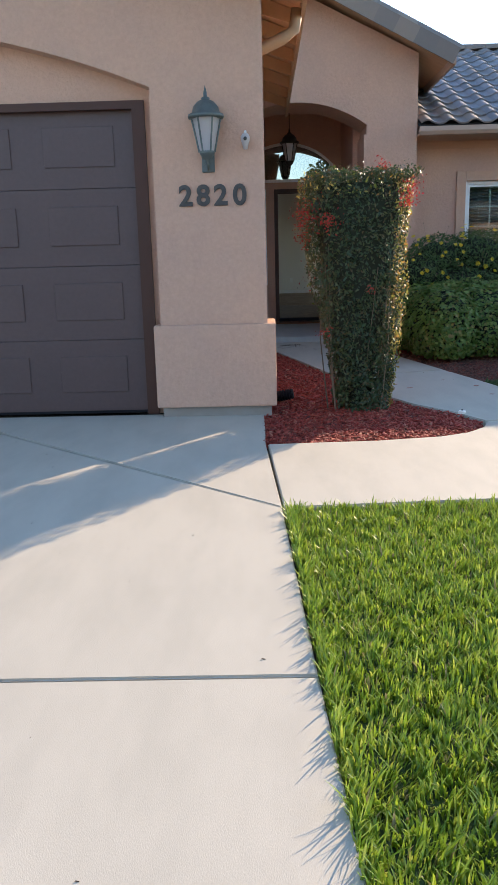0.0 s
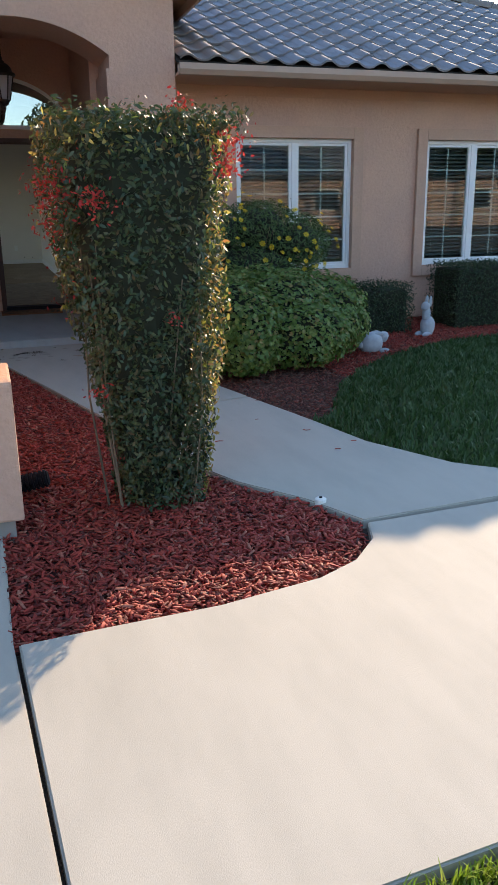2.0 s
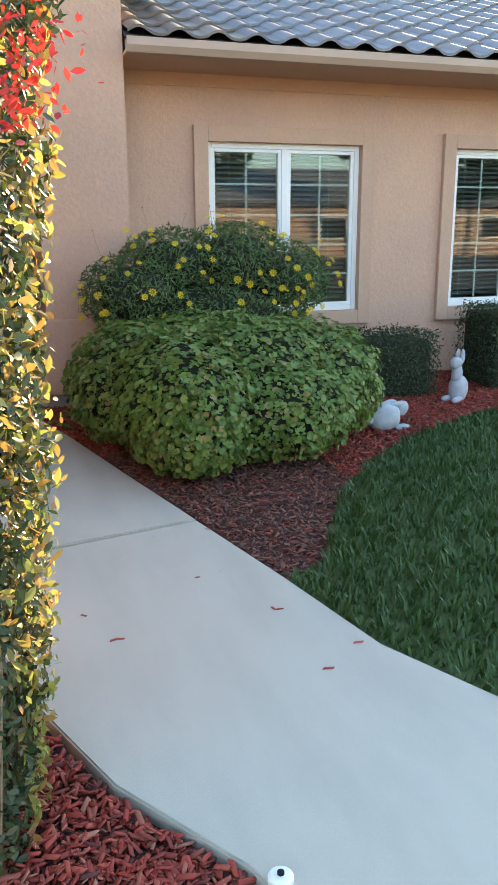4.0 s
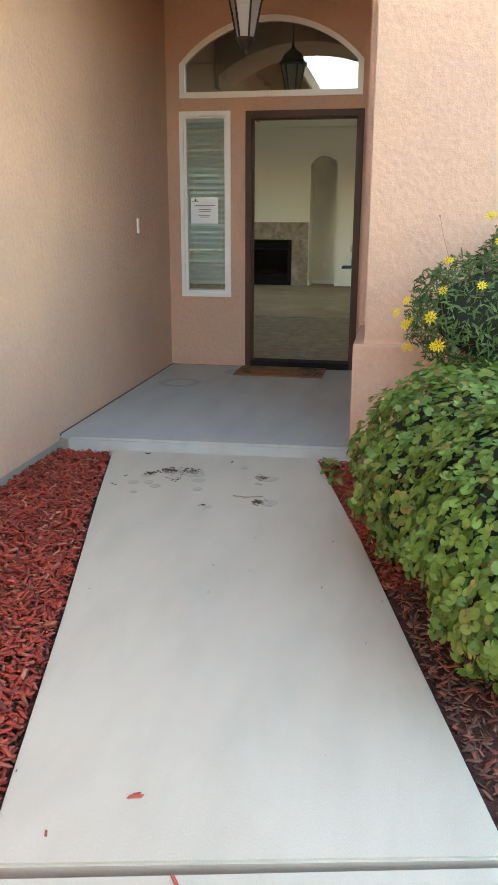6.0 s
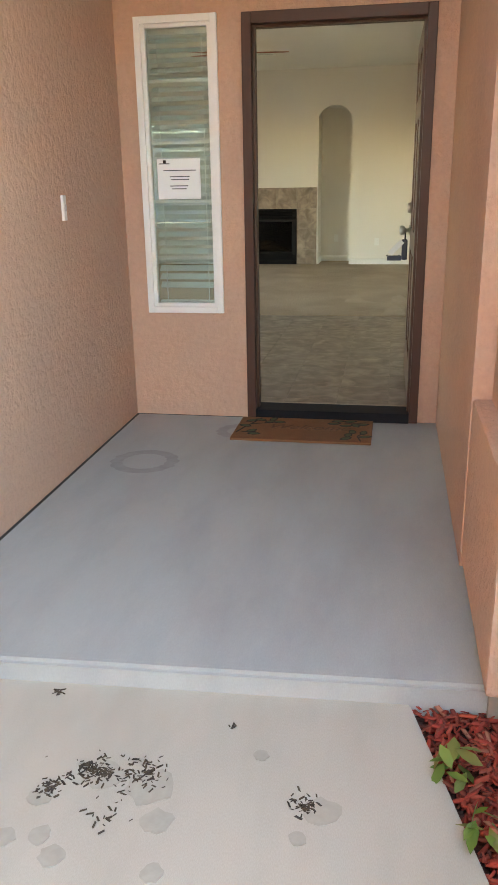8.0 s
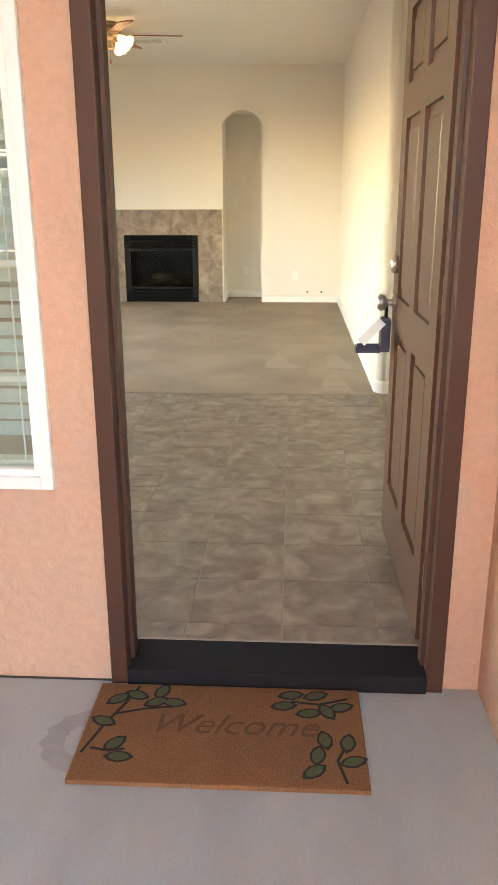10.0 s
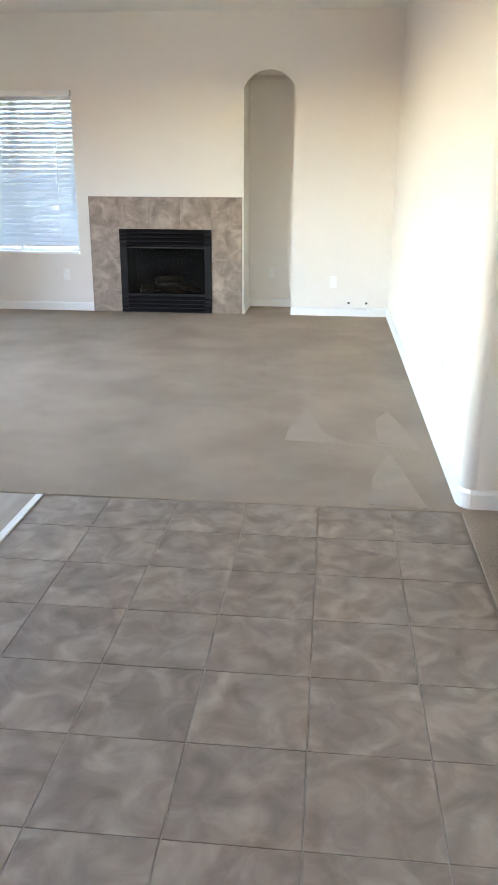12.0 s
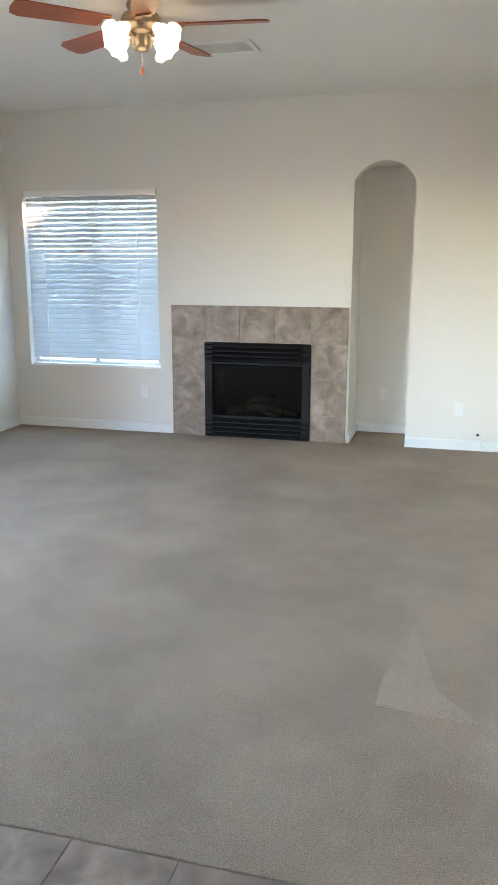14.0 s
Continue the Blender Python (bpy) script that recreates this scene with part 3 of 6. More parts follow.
# dark unseen box, added to stop light leaking between the door sections
finish("garage_inside", boxes((-6.5, -0.9, -6.6, -6.5, 0, 3.3), (-6.5, -0.9, -7.19, -6.6, 3.2, 3.3), (-6.6, -6.5, -7.19, -6.5, 0, 3.3), (-0.94, -0.89, -7.19, -6.5, 0, 3.3)), "underlay", kind="structure")
# pilaster base that stands proud of the wall
finish("pilaster_base", boxes((-1.03, -0.13, -7.51, -7.05, 0.075, 0.69), bevel=0.012), "stucco", kind="structure")
finish("pilaster_side", boxes((-0.698, -0.19, -7.28, -7.09, 0.66, 3.12)), "stucco", kind="structure")
finish("wall_foot", boxes((-0.99, -0.17, -7.47, -7.1, -0.1, 0.08)), "slab_edge", kind="structure")
finish("pilaster_base", boxes((-6.7, -5.83, -7.51, -7.05, 0.075, 0.69), bevel=0.012), "stucco", kind="structure")
finish("wall_garage_side", boxes((-0.88, GX, -7.17, -2.5, 0.03, 3.2), (-0.88, GX, -2.5, 0.0, 0.03, 4.0)), "stucco", kind="structure")
finish("wall_foot", boxes((-0.86, GX - 0.012, -7.1, -2.5, -0.1, 0.035)), "slab_edge", kind="structure")

# garage door
gd = thing("garage_door", -3.43, -7.24, 0.02, "dull brown steel sectional garage door with raised panels, closed above the driveway", "garage door")
for r in range(4):
    z0 = r * 0.555
    sec = part("door_section", boxes((-2.33, 2.30, -0.03, 0.02, z0 + 0.001, z0 + 0.554), bevel=0.004), "brown_door", gd)
    for c in range(6):
        x1 = 2.15 - c * 0.76
        part("panel", boxes((x1 - 0.52, x1, -0.038, -0.028, z0 + 0.15, z0 + 0.43), bevel=0.006), "brown_door", sec)
part("bottom_seal", boxes((-2.33, 2.33, -0.035, 0.0, -0.018, 0.002)), "rubber", gd)
finish("garage_door_frame", boxes((-1.13, -1.04, -7.34, -7.2, 0.0, 2.27), (-5.86, -5.76, -7.34, -7.2, 0.0, 2.27), (-5.76, -1.13, -7.34, -7.2, 2.215, 2.27)), "brown_trim", kind="structure")

# porch: front wall with arch, pier, right wall
arch_p = arc(0.25, 2.77, 0.9, 0.29)
front = [(1.15, 2.65), (1.80, 2.65), (1.80, 3.60), (0.25, 4.36), (-1.3, 3.60), (-1.3, 3.25), (-0.69, 3.25), (-0.69, 2.65), (-0.65, 2.65)] + arch_p
finish("wall_porch_front", prism(front, PORCH_Y, -1.76, "y"), "stucco", kind="structure")
finish("porch_pier", boxes((1.12, 1.80, PORCH_Y, -1.76, 0.66, 2.65)), "stucco", kind="structure")
finish("porch_pier_base", boxes((1.06, 1.83, -2.555, -1.72, 0.095, 0.685), bevel=0.012), "stucco", kind="structure")
finish("wall_foot", boxes((1.08, 1.80, -2.50, -1.9, -0.1, 0.1)), "slab_edge", kind="structure")
finish("wall_porch_right", boxes((1.055, 1.5, -1.755, 0.0, 0.07, 4.0)), "stucco", kind="structure")
finish("ceiling_porch", boxes((GX - 0.1, 1.2, -1.8, 0.1, 3.32, 3.42)), "stucco", kind="structure")

# entry wall with door, sidelight and arched light
SL = (-0.59, -0.15, 0.68, 2.20)
aw = arc(0.175, 2.56, 0.755, 0.34)
bm = boxes((-0.88, -0.59, 0, 0.14, 0.0, 2.30), (-0.59, -0.15, 0, 0.14, 0.0, 0.68), (-0.15, -0.022, 0, 0.14, 0.0, 2.30), (-0.59, -0.15, 0, 0.14, 2.20, 2.30), (-0.022, 0.950, 0, 0.14, 2.195, 2.30), (0.950, 1.2, 0, 0.14, 0.0, 2.30))
prism([(-0.88, 2.30), (-0.88, 3.6), (1.2, 3.6), (1.2, 2.30), (0.93, 2.30)] + aw[::-1] + [(-0.58, 2.30)], 0.0, 0.14, "y", bm=bm)
finish("wall_entry", bm, "stucco", kind="structure")
finish("wall_entry_in", boxes((-3.7, -0.88, 0.02, 0.14, 0.0, H + 0.05), (1.2, 2.2, 0.02, 0.14, 0, H + 0.05), (-0.88, -0.595, 0.142, 0.15, F, H), (-0.595, 1.2, 0.142, 0.15, 2.92, H), (0.97, 1.2, 0.142, 0.15, F, H)), "wall_in", kind="structure")

# right wing front wall with two window openings
W1 = (2.56, 3.98, 0.63, 2.08)
W2 = (4.94, 6.30, 0.63, 2.08)
yw0, yw1 = -2.02, -1.86
cells = []
xs = [1.5, W1[0], W1[1], W2[0], W2[1], 9.6]
for i, (a, b) in enumerate(zip(xs, xs[1:])):
    if i in (1, 3):
        cells += [(a, b, yw0, yw1, 0, 0.63), (a, b, yw0, yw1, 2.08, 2.95)]
    else:
        cells.append((a, b, yw0, yw1, 0, 2.95))
finish("wall_wing", boxes(*cells), "stucco", kind="structure")
finish("wall_wing_end", boxes((9.45, 9.6, yw1, 6, 0, 2.95)), "stucco", kind="structure")


def slider(name, x0, x1, z0, z1, y, label, trim=0.12):
    w = thing(name, (x0 + x1) / 2, y, z0, label, "window", "front windows")
    wd, ht = (x1 - x0) / 2, z1 - z0
    f = 0.045
    part("window_frame", boxes((-wd, -wd + f, -0.03, 0.05, 0, ht), (wd - f, wd, -0.03, 0.05, 0, ht), (-wd + f, wd - f, -0.03, 0.05, 0, f), (-wd + f, wd - f, -0.03, 0.05, ht - f, ht), bevel=0.004), "vinyl", w)
    part("meeting_rail", boxes((-0.03, 0.03, -0.025, 0.045, f, ht - f), bevel=0.004), "vinyl", w)
    for s in (-1, 1):
        a, b = (-wd + f, -0.03) if s < 0 else (0.03, wd - f)
        sh = part("sash", boxes((a, a + 0.03, -0.015, 0.03, f, ht - f), (b - 0.03, b, -0.015, 0.03, f, ht - f), (a + 0.03, b - 0.03, -0.015, 0.03, f, f + 0.03), (a + 0.03, b - 0.03, -0.015, 0.03, ht - f - 0.03, ht - f), bevel=0.003), "vinyl", w)
        pane = part("pane", boxes((a + 0.03, b - 0.03, 0.004, 0.008, f + 0.03, ht - f - 0.03)), "pane", w)
        pane.visible_shadow = False
        items = [((a + b) / 2 - 0.008, (a + b) / 2 + 0.008, 0.010, 0.018, f + 0.03, ht - f - 0.03)]
        for k in (1, 2, 3, 4):
            zz = f + 0.03 + (ht - 2 * f - 0.06) * k / 5
            items.append((a + 0.03, (a + b) / 2 - 0.008, 0.010, 0.018, zz - 0.008, zz + 0.008))
            items.append(((a + b) / 2 + 0.008, b - 0.03, 0.010, 0.018, zz - 0.008, zz + 0.008))
        part("grille", boxes(*items), "vinyl", w)
    return w


def surround(name, x0, x1, z0, z1, y, t=0.125):
    bm = boxes((x0 - t, x0, y, y + 0.05, z0 - t, z1 + t), (x1, x1 + t, y, y + 0.05, z0 - t, z1 + t), (x0, x1, y, y + 0.05, z1, z1 + t), (x0, x1, y, y + 0.05, z0 - t, z0), bevel=0.006)
    return finish(name, bm, "stucco_trim", kind="structure")


def blind(name, x0, x1, z0, z1, y, label, pitch=0.044, tilt=28, depth=0.048, slope=1, group="window blinds", material="blind"):
    b = thing(name, (x0 + x1) / 2, y, z0, label, "blind", group)
    wd = (x1 - x0) / 2
    part("headrail", boxes((-wd, wd, -0.03, 0.03, z1 - z0 - 0.05, z1 - z0), bevel=0.004), "vinyl", b)
    bm = bmesh.new()
    c, s = math.cos(radians(tilt)) * depth / 2, math.sin(radians(tilt)) * depth / 2 * slope
    prism([(-c, -s), (-c, -s + 0.0025), (c, s + 0.0025), (c, s)], -wd + 0.004, wd - 0.004, "x", bm=bm)
    me = bpy.data.meshes.new("slat")
    bm.to_mesh(me), bm.free()
    me.materials.append(M[material])
    k = int((z1 - z0 - 0.09) / pitch)
    for i in range(k):
        o = new("slat", me)
        o.parent = b
        o.location = (0, 0, z1 - z0 - 0.075 - i * pitch)
    part("bottom_rail", boxes((-wd, wd, -0.025, 0.025, 0.0, 0.02), bevel=0.004), "vinyl", b)
    for q in (-0.72, 0.72):
        part("ladder_cord", boxes((wd * q - 0.002, wd * q + 0.002, -0.027, -0.024, 0.02, z1 - z0 - 0.05)), "vinyl", b)
    return b


slider("window_1", *W1, yw0 + 0.05, "white vinyl sliding window with a grille, blinds drawn behind it, above the shrubs")
slider("window_2", *W2, yw0 + 0.05, "white vinyl sliding window with a grille, blinds behind, above the low dark hedge")
surround("window_surround_1", *W1, yw0 - 0.05)
surround("window_surround_2", *W2, yw0 - 0.05)
# pale blinds given the darkened colour, so they look dim behind the glass
blind("window_blind", W1[0] + 0.05, W1[1] - 0.05, W1[2] + 0.03, W1[3] - 0.03, yw0 + 0.18, "pale slatted blind lowered behind the front window, shade in its colour", material="blind_dim")
blind("window_blind", W2[0] + 0.05, W2[1] - 0.05, W2[2] + 0.03, W2[3] - 0.03, yw0 + 0.18, "pale slatted blind lowered behind the front window, shade in its colour", material="blind_dim")
finish("wing_room", boxes((1.5, 9.4, 1.4, 1.5, 0, 2.95), (1.5, 1.6, -1.85, 1.4, 0, 2.95), (4.4, 4.5, -1.85, 1.4, 0, 2.95)), "wall_in", kind="structure")
finish("ceiling_wing", boxes((1.5, 9.5, -1.86, 1.5, 2.85, 2.94)), "ceil_in", kind="structure")
finish("floor_wing", boxes((1.5, 9.5, -1.86, 1.5, -0.1, 0.1)), "carpet", kind="structure")

# ---- interior ----
XR, XL, YF = 1.09, -3.56, 8.305
NX0, NX1, NZ, NR = -0.392, 0.098, 2.30, 0.155
an = arc((NX0 + NX1) / 2, NZ, (NX1 - NX0) / 2, NR, 16)
WN = (-3.40, -2.10, 0.72, 2.285)
CARPET_Y = 3.325         # where the carpet meets the tiles
FX0, FX1 = -1.675, -0.719
bm = prism([(NX0, F - 0.1), (FX1, F - 0.1), (FX1, 0.98), (FX0, 0.98), (FX0, F - 0.1), (WN[1], F - 0.1), (WN[1], 3.05), (1.2, 3.05), (1.2, F - 0.1), (NX1, F - 0.1)] + an[::-1], YF, YF + 0.14, "y")
b2 = boxes((-3.75, WN[0], YF, YF + 0.14, 0, 3.05), (WN[0], WN[1], YF, YF + 0.14, 0, WN[2]), (WN[0], WN[1], YF, YF + 0.14, WN[3], 3.05))
me = bpy.data.meshes.new("t")
b2.to_mesh(me), b2.free()
bm.from_mesh(me)
finish("wall_far", bm, "wall_in", kind="structure")
ND = 0.55
finish("niche", boxes((NX0 - 0.05, NX0, YF + 0.14, YF + ND, F - 0.1, 2.8), (NX1, NX1 + 0.05, YF + 0.14, YF + ND, F - 0.1, 2.8), (NX0 - 0.05, NX1 + 0.05, YF + ND, YF + ND + 0.05, F - 0.1, 2.8), (NX0, NX1, YF + 0.14, YF + ND, 2.46, 2.6)), "wall_in", kind="structure")
# its two openings, out of view, are added for the two area lamps
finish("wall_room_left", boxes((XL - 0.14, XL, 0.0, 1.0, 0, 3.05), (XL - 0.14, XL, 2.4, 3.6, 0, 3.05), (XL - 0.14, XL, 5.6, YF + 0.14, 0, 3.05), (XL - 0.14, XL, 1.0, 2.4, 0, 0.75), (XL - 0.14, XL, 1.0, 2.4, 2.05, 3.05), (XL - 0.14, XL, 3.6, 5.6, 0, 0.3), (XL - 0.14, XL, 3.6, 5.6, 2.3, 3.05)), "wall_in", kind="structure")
finish("wall_room_right", boxes((XR, XR + 0.14, CARPET_Y + 0.105, YF, 0, 3.05), (XR + 0.06, 2.3, CARPET_Y + 0.045, CARPET_Y + 0.103, 0, 3.05)), "wall_in", kind="structure")
bm = lathe([(0.06, 0), (0.06, 3.05)], 24, XR + 0.06, CARPET_Y + 0.105)
finish("wall_corner_round", bm, "wall_in", kind="structure", smooth=True)
finish("wall_hall", boxes((1.08, 1.2, 0.14, 2.365, 0, 3.05), (1.2, 2.3, 2.255, 2.365, 0, 3.05), (2.2, 2.3, 2.365, CARPET_Y + 0.045, 0, 3.05)), "wall_in", kind="structure")
finish("ceiling", boxes((-4.0, 2.3, 0.145, YF + 0.14, H, H + 0.12)), "ceil_in", kind="structure")
finish("floor_base", boxes((-4.0, 2.3, 0.14, YF + ND + 0.05, -0.12, F - 0.003)), "grout", kind="structure")
finish("floor_carpet", boxes((XL, XR + 0.02, CARPET_Y, YF + 0.01, F - 0.03, F + 0.006), (1.09, 2.2, 2.365, CARPET_Y + 0.045, F - 0.03, F + 0.006), (NX0, NX1, YF + 0.01, YF + ND, F - 0.03, F + 0.005), bevel=0.004), "carpet", kind="structure")
for pts in ([(0.38, 4.84), (0.29, 4.39), (0.28, 4.19), (0.63, 4.16), (0.49, 4.34)], [(0.87, 4.82), (0.79, 4.64), (0.78, 4.19), (1.01, 4.09), (0.93, 4.54)], [(0.83, 4.06), (0.73, 3.69), (0.70, 3.36), (0.95, 3.34), (0.91, 3.59), (0.87, 3.84)]):
    finish("carpet_nap", prism(pts, F - 0.01, F + 0.010), "carpet_nap", kind="structure")
finish("floor_laminate", boxes((XL, -0.785, 0.14, CARPET_Y - 0.005, F - 0.03, F + 0.002)), "laminate", kind="structure")
finish("floor_strip", boxes((-0.785, -0.752, 0.14, CARPET_Y - 0.005, F - 0.03, F + 0.006), bevel=0.003), "base_in", kind="structure")


def skirting(x0, y0, x1, y1, side, h=0.09, t=0.014):
    """A rounded skirting board from one point to another; side: +1 or -1, the way it stands proud."""
    L = math.hypot(x1 - x0, y1 - y0)
    bm = prism([(0, 0), (t * side, 0), (t * side, h - 0.02), (t * 0.6 * side, h - 0.006), (0.002 * side, h)], 0, L, "x")
    ob = finish("baseboard", bm, "base_in", kind="structure")
    ob.matrix_world = pose(x0, y0, F + 0.003, 0, 0, math.degrees(math.atan2(y1 - y0, x1 - x0)))
    return ob


skirting(XL, YF, -1.985, YF, -1)
skirting(NX1, YF, XR, YF, -1)
skirting(NX0, YF + ND, NX1, YF + ND, -1)
skirting(NX0, YF + 0.002, NX0, YF + ND, -1)
skirting(XR, CARPET_Y + 0.105, XR, YF, 1)
skirting(XL, 0.14, XL, YF, -1)
skirting(1.08, 0.15, 1.08, 2.365, 1)
skirting(1.125, CARPET_Y + 0.045, 2.2, CARPET_Y + 0.045, -1)
skirting(1.09, 2.365, 2.2, 2.365, 1)
finish("baseboard", lathe([(0.074, F), (0.074, F + 0.075), (0.062, F + 0.09)], 24, XR + 0.06, CARPET_Y + 0.105), "base_in", kind="structure", smooth=False)

# ---- roofs ----
def wave_tile(w=0.305, L=0.42, th=0.02, amp=0.038, k=10):
    """One S-shaped roof tile: x across, y up the slope, its lower lip at y = 0."""
    bm = bmesh.new()
    rows = []
    for y, dz in ((0.0, 0.030), (L, 0.0)):
        for lay in (0, -th):
            row = []
            for i in range(k + 1):
                u = i / k
                z = amp * math.sin(math.pi * min(1, u / 0.55)) if u < 0.55 else -amp * 0.35 * math.sin(math.pi * (u - 0.55) / 0.45)
                row.append(bm.verts.new((u * w, y, z + dz + lay)))
            rows.append(row)
    a, b, c, d = rows
    for i in range(k):
        bm.faces.new((a[i], a[i + 1], c[i + 1], c[i]))
        bm.faces.new((b[i], b[i + 1], a[i + 1], a[i]))
    for f in bm.faces:
        f.smooth = True
    for e in bm.edges:
        if all(abs(v.co.y) < 1e-6 for v in e.verts):
            e.smooth = False
    return bm


K = 0.42
ES, EZ = -2.62, 2.72          # eave line of the wing
RY, RZ = 1.70, 4.53
wing_roof = tagged(new("roof_wing"), "grey concrete S-tile hip roof with weathered tiles over the low wing", "roof", kind="structure")
ang = math.degrees(math.atan2(RZ - EZ, RY - ES))
HX = 6.95                     # end of the ridge, where the hip comes down
EX = HX + (RY - ES)
part("roof_deck", prism([(1.81, ES + 0.05), (EX, ES + 0.05), (HX, RY), (1.81, RY)], 0, 0.02, "z"), "underlay", wing_roof)
deck = wing_roof.children[0]
for v in deck.data.vertices:
    v.co.z += EZ - 0.02 + (v.co.y - ES) * (RZ - EZ) / (RY - ES)
bmb = prism([(EX, ES), (EX, 6.0), (HX, RY)], 0, 0.02, "z")
hipdeck = part("roof_deck", bmb, "underlay", wing_roof)
for v in hipdeck.data.vertices:
    v.co.z += EZ - 0.02 + (EX - v.co.x) * (RZ - EZ) / (EX - HX)
backdeck = part("roof_deck", prism([(1.3, RY), (HX, RY), (EX, 6.0), (1.3, 6.0)], 0, 0.02, "z"), "underlay", wing_roof)
for v in backdeck.data.vertices:
    v.co.z += RZ - 0.02 - (v.co.y - RY) * 0.42
# gutter and fascia
finish("gutter", prism([(ES - 0.10, EZ - 0.02), (ES - 0.10, EZ - 0.075), (ES - 0.07, EZ - 0.12), (ES, EZ - 0.12), (ES, EZ - 0.03), (ES - 0.012, EZ - 0.03), (ES - 0.012, EZ - 0.10), (ES - 0.06, EZ - 0.10), (ES - 0.085, EZ - 0.07), (ES - 0.085, EZ - 0.02)], 1.80, EX - 0.1, "x"), "fascia", kind="structure")
finish("soffit_wing", boxes((1.80, 9.9, ES + 0.003, yw0, 2.60, 2.625)), "stucco_trim", kind="structure")
finish("frieze", boxes((1.80, 9.6, yw0 - 0.02, yw0, 2.50, 2.60)), "stucco_trim", kind="structure")

# entry gable roof (ridge runs away from the viewer)
entry_roof = tagged(new("roof_entry"), "small brown tiled gable roof over the entry, with a timber edge board", "roof", kind="structure")
RX = 0.25
for s in (1, -1):
    half = 1.92
    pts = [(RX, 4.50), (RX + s * half, 3.50), (RX + s * half, 3.44), (RX, 4.44)]
    part("roof_deck", prism(pts, -2.92, 6.0, "y"), "soffit", entry_roof)
    # barge board and end tiles
    pts = [(RX, 4.50), (RX + s * half, 3.50), (RX + s * half, 3.36), (RX, 4.36)]
    part("barge_board", prism(pts, -2.94, -2.90, "y", bevel=0.004), "fascia", entry_roof)
    part("eave_board", boxes((*(sorted((RX + s * (half - 0.03), RX + s * half))), -2.90, 5.9, 3.36, 3.50)), "fascia", entry_roof)
    slope = math.hypot(half, 1.0)
    nt = 8
    for i in range(nt):
        bm = bmesh.new()
        L = slope / nt + 0.05
        prof = [(-0.02, -0.16), (-0.03, 0.03), (0.02, 0.085), (0.13, 0.10), (0.24, 0.05), (0.30, 0.02), (0.30, 0.0), (0.24, 0.03), (0.13, 0.08), (0.03, 0.065), (-0.01, 0.02), (0.0, -0.16)]
        prism([(x, z) for x, z in prof], 0, L, "x", bm=bm)
        o = part("rake_tile", bm, "ridge_tile", entry_roof)
        d = i * slope / nt
        o.matrix_world = Matrix.Translation((RX + s * (half + 0.03) * (1 - d / slope), -2.96, 3.505 + d / slope * 1.0)) @ Euler((0, -math.atan2(1.0, half) if s > 0 else math.atan2(1.0, half) + math.pi * 0, 0)).to_matrix().to_4x4() @ (Matrix.Scale(-1, 4, (1, 0, 0)) if s > 0 else Matrix.Identity(4))
        if s > 0:
            o.matrix_world = Matrix.Translation((RX + (half + 0.03) * (1 - d / slope), -2.96, 3.505 + d / slope)) @ Matrix.Rotation(math.atan2(1.0, half), 4, "Y") @ Matrix.Scale(-1, 4, (1, 0, 0))
        else:
            o.matrix_world = Matrix.Translation((RX - (half + 0.03) * (1 - d / slope), -2.96, 3.505 + d / slope)) @ Matrix.Rotation(-math.atan2(1.0, half), 4, "Y")

# garage roof, open eave with rafter tails on its right side
garage_roof = tagged(new("roof_garage"), "garage roof with an open eave of orange-lit boards and rafter tails", "roof", kind="structure")
EXG, EZG = 0.10, 2.95
pr = math.atan(0.42)
top = [(EXG, EZG + 0.05), (-3.43, EZG + 0.05 + 0.42 * 3.45), (-6.9, EZG + 0.05), (-6.9, EZG + 0.075), (-3.43, EZG + 0.075 + 0.42 * 3.45), (EXG, EZG + 0.075)]
part("roof_boards", prism(top, -7.95, -2.56, "y"), "soffit", garage_roof, "pale orange sheathing boards")
part("eave_board", boxes((EXG, EXG + 0.03, -7.95, -2.56, EZG - 0.07, EZG + 0.09), bevel=0.003), "soffit", garage_roof)
bm = prism([(EXG, EZG + 0.12), (-3.43, EZG + 0.12 + 0.42 * 3.45), (-6.9, EZG + 0.12), (-6.9, EZG - 0.06), (-3.43, EZG - 0.06 + 0.42 * 3.45), (EXG, EZG - 0.06)], -7.99, -7.95, "y")
part("barge_board", bm, "fascia", garage_roof)
for k in range(9):
    y = -7.80 + k * 0.58
    part("rafter_tail", prism([(EXG, EZG - 0.05), (EXG, EZG + 0.045), (-0.70, EZG + 0.045 + 0.30), (-0.70, EZG + 0.20)], y, y + 0.045, "y", bevel=0.003), "soffit", garage_roof)
bm = bmesh.new()
tube(bm, [(-0.30, -6.95, 2.60), (-0.21, -6.95, 2.66), (-0.04, -6.95, 2.73), (0.05, -6.95, 2.79), (0.075, -6.95, 2.93)], 0.045, 8)
part("corbel", bm, "soffit", garage_roof, "curved timber corbel under the eave", smooth=True)

# ---- entry door, windows ----
ed = thing("door_1", 0.935, 0.148, 0.145, "brown painted six-panel front door standing open inward, key box on its knob", "door", rz=90.5)
# the leaf's own frame: x runs from hinge to free edge, y through its thickness
lw, lh, lt = 0.90, 2.005, 0.044
